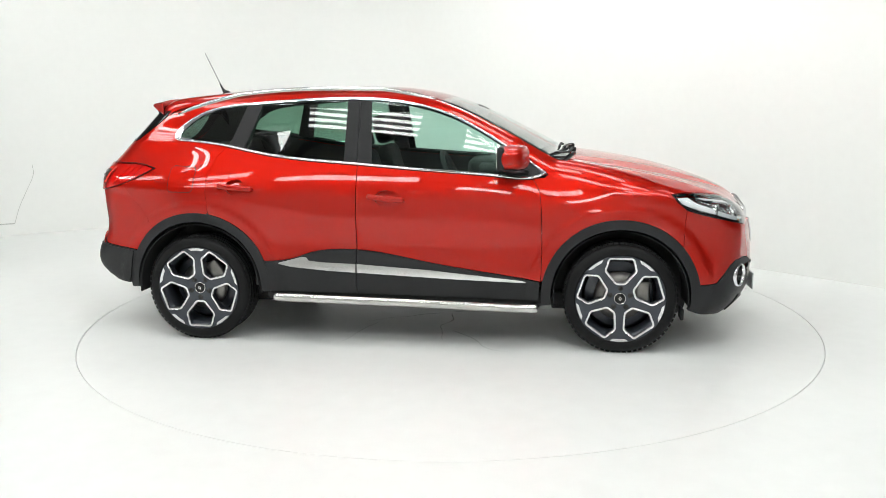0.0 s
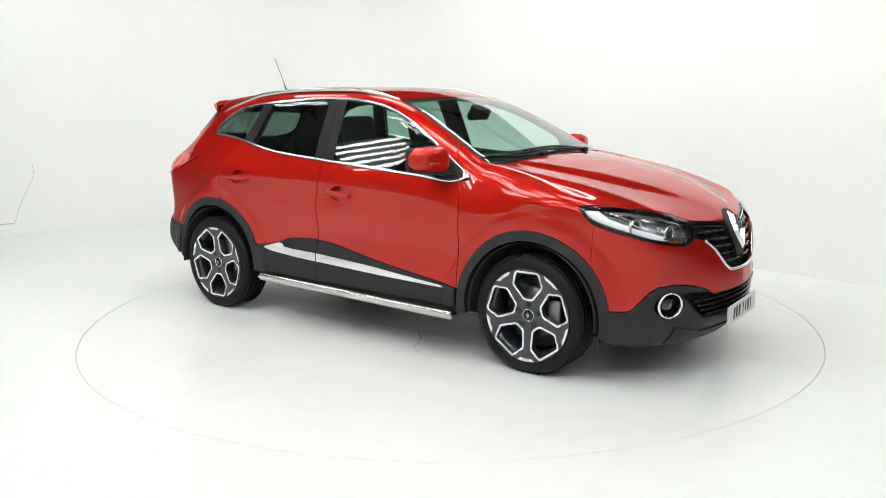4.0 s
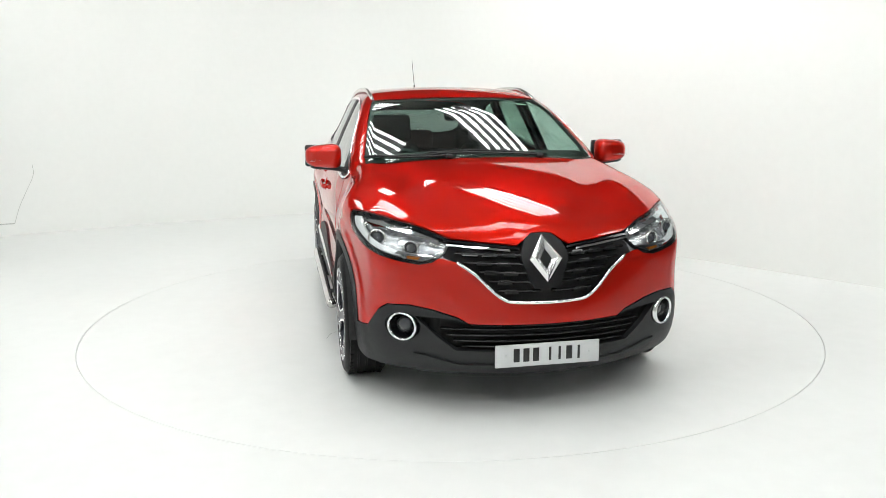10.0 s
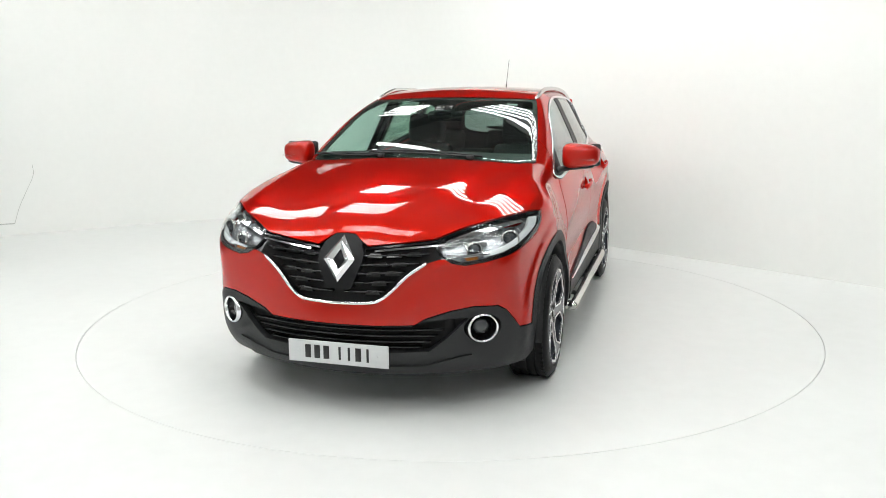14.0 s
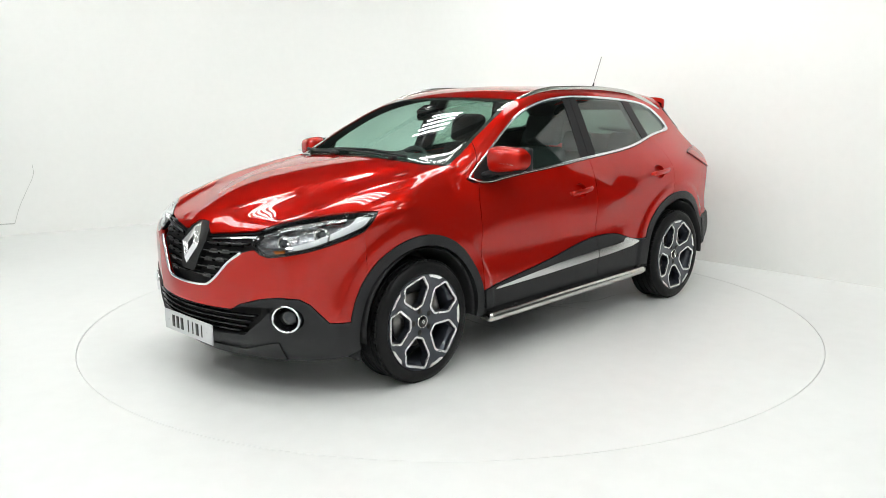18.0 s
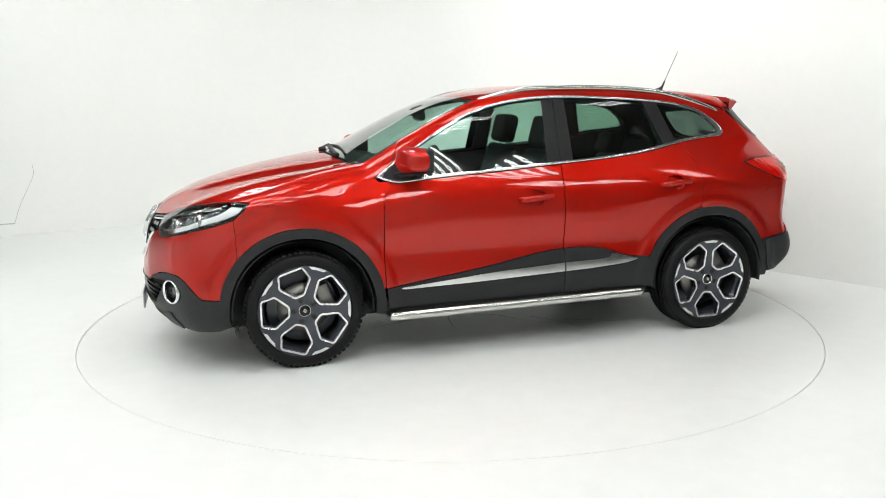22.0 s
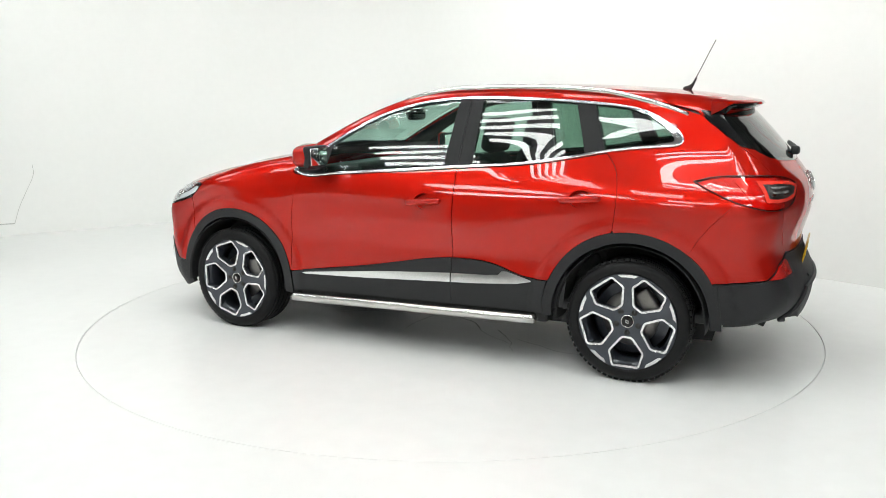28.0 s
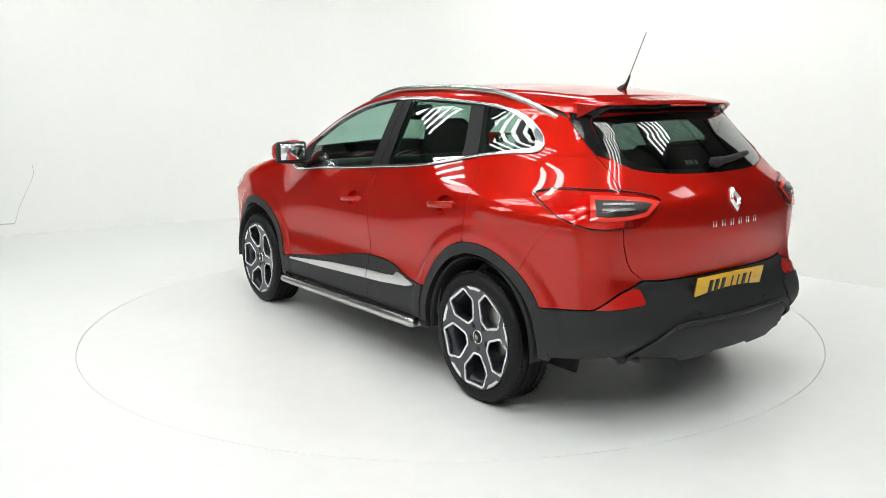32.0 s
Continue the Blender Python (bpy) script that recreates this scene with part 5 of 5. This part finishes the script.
def build_wheel():
    tread = [(0.252, 0.094), (0.265, 0.106), (0.275, 0.1125), (0.295, 0.1135), (0.314, 0.108), (0.326, 0.097), (0.3325, 0.082), (0.3345, 0.062), (0.335, 0.050), (0.328, 0.048), (0.328, 0.040), (0.335, 0.038), (0.335, 0.006), (0.328, 0.004), (0.328, -0.004), (0.335, -0.006),
             (0.335, -0.038), (0.328, -0.040), (0.328, -0.048), (0.335, -0.050), (0.3325, -0.082), (0.314, -0.108), (0.268, -0.1125), (0.240, -0.098)]
    wheel = part("wheel", auto_smooth(turned([(0.10, -0.02), (0.205, -0.03), (0.218, -0.09), (0.245, -0.1), (0.247, -0.095), (0.228, -0.05), (0.226, 0.06), (0.246, 0.088), (0.260, 0.098), (0.2675, 0.104), (0.2655, 0.109), (0.260, 0.104), (0.232, 0.07)], 72), 40), M_GUN)
    tyre = part("tyre", auto_smooth(turned(tread, 96), 30), M_RUBBER, wheel)
    # shoulder blocks
    bm = bmesh.new()
    for i in range(64):
        a = 2 * math.pi * i / 64
        for sy in (1, -1):
            g = bmesh.ops.create_cube(bm, size=1.0)["verts"]
            m = Matrix.Rotation(-a, 4, "Y") @ Matrix.Translation((0.3305, sy * 0.073, 0)) @ Matrix.Rotation(radians(-18 * sy), 4, "Z") @ Matrix.Diagonal((0.010, 0.034, 0.024, 1))
            bmesh.ops.transform(bm, matrix=m, verts=g)
    tb = part("tread_pattern", bm, M_RUBBER, tyre)
    tb["kind"] = "stuff"
    rim_r = 0.2625
    rim_out = [(rim_r * math.cos(a), rim_r * math.sin(a)) for a in np.linspace(0, 2 * math.pi, 121)[:-1]]
    holes = [turn2(round_poly(pocket, 0.009), 72 * i) for i in range(5)]
    face = plate(rim_out, 0.046, holes, 0.02, 0.012)
    dished(face, 0.086, 0.022)
    part("spoke_face", face, M_GUN, wheel)
    grown = [tuple(p) for p in inset(np.array(round_poly(pocket, 0.011)), -0.0112)]
    ring_me = dished(plate(grown, 0.010, [round_poly(pocket, 0.009)], 0.02, 0.012), 0.0895, 0.022)
    for i in range(5):
        r = part("pocket_ring", ring_me, M_SILVER, wheel, "bright cut edge of a spoke opening" if i == 0 else "")
        r.matrix_local = Matrix.Rotation(radians(72 * i), 4, "Y")
    chip = arc(0, 0, 0.2615, 90 + 36 - 12, 90 + 36 + 12, 10) + arc(0, 0, 0.246, 90 + 36 + 8, 90 + 36 - 8, 8)
    chip_me = dished(plate(chip, 0.010, (), 0.02, 0.012), 0.0895, 0.022)
    for i in range(5):
        r = part("rim_accent", chip_me, M_SILVER, wheel)
        r.matrix_local = Matrix.Rotation(radians(72 * i), 4, "Y")
    # raised spine along each spoke, its dark colour giving the shade of a channel
    spine_me = tube_mesh("spine", [(0, 0.0870, 0.095), (0, 0.0895, 0.15), (0, 0.0990, 0.225)], [0.004, 0.009, 0.013], 8, flat=(1, 0.35), up=(0, 1, 0))
    bolt_me = turned([(0.0, 0.003), (0.009, 0.003), (0.011, 0.0), (0.0155, 0.0015), (0.0165, -0.01)], 18)
    for i in range(5):
        r = part("spoke_shade_spine", spine_me, M_DARK, wheel)
        r.matrix_local = Matrix.Rotation(radians(72 * i + 36), 4, "Y")
        # bolts in black, which puts the shade of their holes into the colour
        b = part("wheel_bolt", bolt_me, M_INK, wheel)
        b.matrix_local = Matrix.Rotation(radians(72 * i), 4, "Y") @ Matrix.Translation((0, 0.0895, 0.062))
    part("cap_ring", turned([(0.031, 0.084), (0.032, 0.0925), (0.0345, 0.0925), (0.036, 0.084)], 32), M_SATIN, wheel)
    part("centre_cap", turned([(0.0, 0.094), (0.024, 0.093), (0.029, 0.090), (0.031, 0.084)], 32), M_GLOSS, wheel, "black centre cap with a pale rhombus")
    part("cap_badge", plate([(0.0, 0.014), (0.010, 0.0), (0.0, -0.014), (-0.010, 0.0)], 0.003, [[(0.0, 0.007), (0.005, 0.0), (0.0, -0.007), (-0.005, 0.0)]], 0.01, 0.004), M_SATIN, wheel).location = (0, 0.0965, 0)
    part("brake_disc", turned([(0.07, 0.02), (0.150, 0.02), (0.152, 0.01), (0.150, 0.0), (0.07, 0.0)], 48), M_DISCM, wheel)
    part("brake_caliper", block(0.09, 0.06, 0.16, (-0.135, 0.02, 0.02), 0.015, 2), M_DISCM, wheel)
    return wheel


first = build_wheel()
spots = [(WB, 1, 18), (WB, -1, 0), (-WB, 1, 36), (-WB, -1, 36)]
for i, (wx, s, spin) in enumerate(spots):
    w = first if i == 0 else copy_thing(first, Matrix())
    w.parent = car
    w.matrix_parent_inverse = Matrix()
    w.matrix_basis = pose(wx, s * 0.799, 0.336, 0, 0, 0 if s > 0 else 180) @ pose(0, 0, 0, 0, spin, 0)

# ---- inside and underneath ----
for s in (1, -1):
    door_in = [(-0.95, 0.36), (0.82, 0.34), (0.84, 1.04)] + [(x, float(belt_z(x)) + 0.006) for x in np.linspace(0.8, -1.5, 24)] + [(-1.5, 0.90), (-1.0, 0.80)]
    panel("door_lining", "side", door_in, M_TRIM, car, s, off=-0.055, thick=0, gap=0, h=0.06)
    for (cx, cz) in (ARCH_F, ARCH_R):
        wall = arc(cx, cz, 0.43, -20, 200, 24)
        me = plate(wall, 0.01, (), 0.08, 0.05)
        part("arch_wall", me, M_DARK, car).location = (0, s * 0.60 if s > 0 else -0.60, 0)
    fr_in = [S(x, float(dlo_top(x)) - 0.012) for x in np.linspace(0.86, -1.56, 40)] + [S(-1.60, 1.25), N(-1.76, 0.64, 1.262), N(-1.70, 0.585, 1.40), T(-1.60, 0.53)] + [T(x, 0.54) for x in np.linspace(-1.5, 0.1, 12)] + [T(0.20, 0.555), T(0.55, 0.63), T(0.80, 0.675), T(0.97, 0.70), S(0.92, 1.04)]
    panel("pillar_lining", "diag", fr_in, M_TRIM, car, s, off=-0.022, thick=0, gap=0, h=0.05)
    for xb, xt in ((-0.30, -0.33), (-1.09, -1.0)):
        panel("pillar_lining", "side", between(xb - 0.06, xb + 0.06, xt - 0.05, xt + 0.05, 0.0), M_TRIM, car, s, off=-0.02, thick=0.02, gap=0, h=0.06)
panel("headliner", "top", mirror_y([(0.17, 0.0), (0.14, 0.56), (-1.62, 0.54), (-1.70, 0.0)]), M_HEADLINE, car, off=-0.030, thick=0, gap=0, h=0.08, label="grey cloth headliner")
panel("tailgate_lining", "rear", mirror_f([(0.0, 0.6), (0.52, 0.6), (0.56, 1.0), (0.52, 1.17), (0.0, 1.155)]), M_TRIM, tailgate, off=-0.05, thick=0, gap=0, h=0.08)
panel("cowl_lining", "top", mirror_y([(1.16, 0.0), (1.12, 0.5), (1.05, 0.74), (0.80, 0.70), (0.84, 0.5), (0.90, 0.0)]), M_DARK, car, off=-0.05, thick=0, gap=0, h=0.06)
part("underbody", block(3.0, 1.34, 0.10, (0.12, 0, 0.27), 0.03, 2), M_DARK, car)
part("cabin_floor", block(2.7, 1.56, 0.05, (-0.45, 0, 0.36), 0.01, 1), M_TRIM, car)
part("engine_bay", block(0.95, 1.10, 0.55, (1.60, 0, 0.50), 0.05, 2), M_DARK, car)
part("boot_floor", block(0.70, 1.0, 0.30, (-1.62, 0, 0.56), 0.03, 2), M_TRIM, car)
part("parcel_shelf", block(0.52, 1.14, 0.03, (-1.68, 0, 1.02), 0.01, 2), M_TRIM, car)
for s in (1, -1):
    part("exhaust_box" if s > 0 else "fuel_tank", block(0.40, 0.35, 0.12, (-1.70 if s > 0 else -0.9, s * 0.42, 0.42 if s > 0 else 0.30), 0.05, 3), M_DARK, car)
    part("suspension_arm", tube_mesh("arm", [(WB, s * 0.25, 0.27), (WB, s * 0.72, 0.28)], 0.03, 8), M_DARK, car)
    part("suspension_arm", tube_mesh("arm", [(-WB, s * 0.2, 0.27), (-WB, s * 0.72, 0.29)], 0.04, 8), M_DARK, car)
    part("front_deflector", block(0.02, 0.10, 0.07, (1.70, s * 0.76, 0.225), 0.006, 2), M_BLACK, car)
part("tailpipe", tube_mesh("pipe", bend([(-1.72, 0.52, 0.37), (-1.88, 0.54, 0.352), (-1.99, 0.56, 0.325)], 4), 0.026, 16), M_DARK, car)

dash = part("dashboard", block(0.42, 1.42, 0.30, (0.62, 0, 0.92), 0.07, 4), M_TRIM, car)
part("dash_top", block(0.50, 1.36, 0.06, (0.70, 0, 1.07), 0.025, 3, (0, 6, 0)), M_TRIM, dash)
part("instrument_hood", block(0.18, 0.36, 0.10, (0.46, -0.37, 1.09), 0.035, 3), M_TRIM, dash)
part("centre_screen", block(0.03, 0.24, 0.14, (0.405, 0, 0.99), 0.008, 2, (0, -10, 0)), M_GLOSS, dash)
part("centre_console", block(0.9, 0.24, 0.30, (0.10, 0, 0.55), 0.04, 3), M_TRIM, car)
sw = part("steering_wheel", tube_mesh("rim", [(0.185 * math.cos(a), 0, 0.185 * math.sin(a)) for a in np.linspace(0, 2 * math.pi, 41)[:-1]], 0.016, 10, closed=True, up=(0, 1, 0)), M_TRIM, car)
sw.matrix_local = pose(0.26, -0.37, 1.0, 0, 0, 90) @ pose(0, 0, 0, -24, 0, 0)
part("hub", block(0.13, 0.05, 0.11, (0, 0, -0.01), 0.02, 3), M_TRIM, sw)
for a in (0, 180, 270):
    part("spoke", block(0.14, 0.02, 0.03, (0.10, 0, 0), 0.006, 2), M_TRIM, sw).matrix_local = pose(0, 0, 0, 0, -a, 0)


def seat(x, y, width, lean=14, rear=False):
    st = part("seat", block(0.50, width, 0.16, (x, y, 0.58), 0.05, 4), M_CLOTH, car, "dark cloth seat")
    hgt = 0.60 if not rear else 0.52
    back_m = pose(x - 0.22, y, 0.60, 0, -lean, 0)
    bk = part("backrest", block(0.13, width * 0.96, hgt, (0, 0, hgt / 2), 0.05, 4, taper=(0.2, 0.18)), M_CLOTH, st)
    bk.matrix_local = back_m
    n = 1 if not rear else 3
    for i in range(n):
        yy = 0 if n == 1 else (i - 1) * width * 0.34
        hr = part("headrest", block(0.105, 0.29 if not rear else 0.24, 0.21 if not rear else 0.17, (0.01, yy, hgt + (0.115 if not rear else 0.075)), 0.04, 4), M_CLOTH, st)
        hr.matrix_local = back_m
        for s in (1, -1):
            part("headrest_post", tube_mesh("post", [(0, yy + s * 0.05, hgt - 0.04), (0, yy + s * 0.05, hgt + 0.05)], 0.006, 6, up=(1, 0, 0)), M_SATIN, st).matrix_local = back_m
    return st


seat(0.02, -0.37, 0.52)
seat(0.02, 0.37, 0.52)
seat(-0.85, 0.0, 1.30, 20, True)
mir = part("inside_mirror", block(0.035, 0.24, 0.065, (0.40, 0, 1.405), 0.02, 3), M_GLOSS, car)
part("mirror_stem", tube_mesh("stem", [(0.41, 0, 1.42), (0.44, 0, 1.46)], 0.01, 8, up=(0, 1, 0)), M_TRIM, mir)
part("sensor_box", block(0.10, 0.13, 0.05, (0.42, 0, 1.44), 0.015, 2, (0, 25, 0)), M_GLOSS, mir)


# ---- what moves ----
def motions():
    knots = spline([t for t, _ in TURN], [a for _, a in TURN])
    times = [float(t) for t in range(33)]
    walk(disc, [(t, pose(0, 0, 0, 0, 0, float(knots(t)))) for t in times])
    walk(car, [(t, pose(0, 0, 0, 0, 0, float(knots(t))) @ pose(CAR_OX, CAR_OY, 0)) for t in times])


motions()
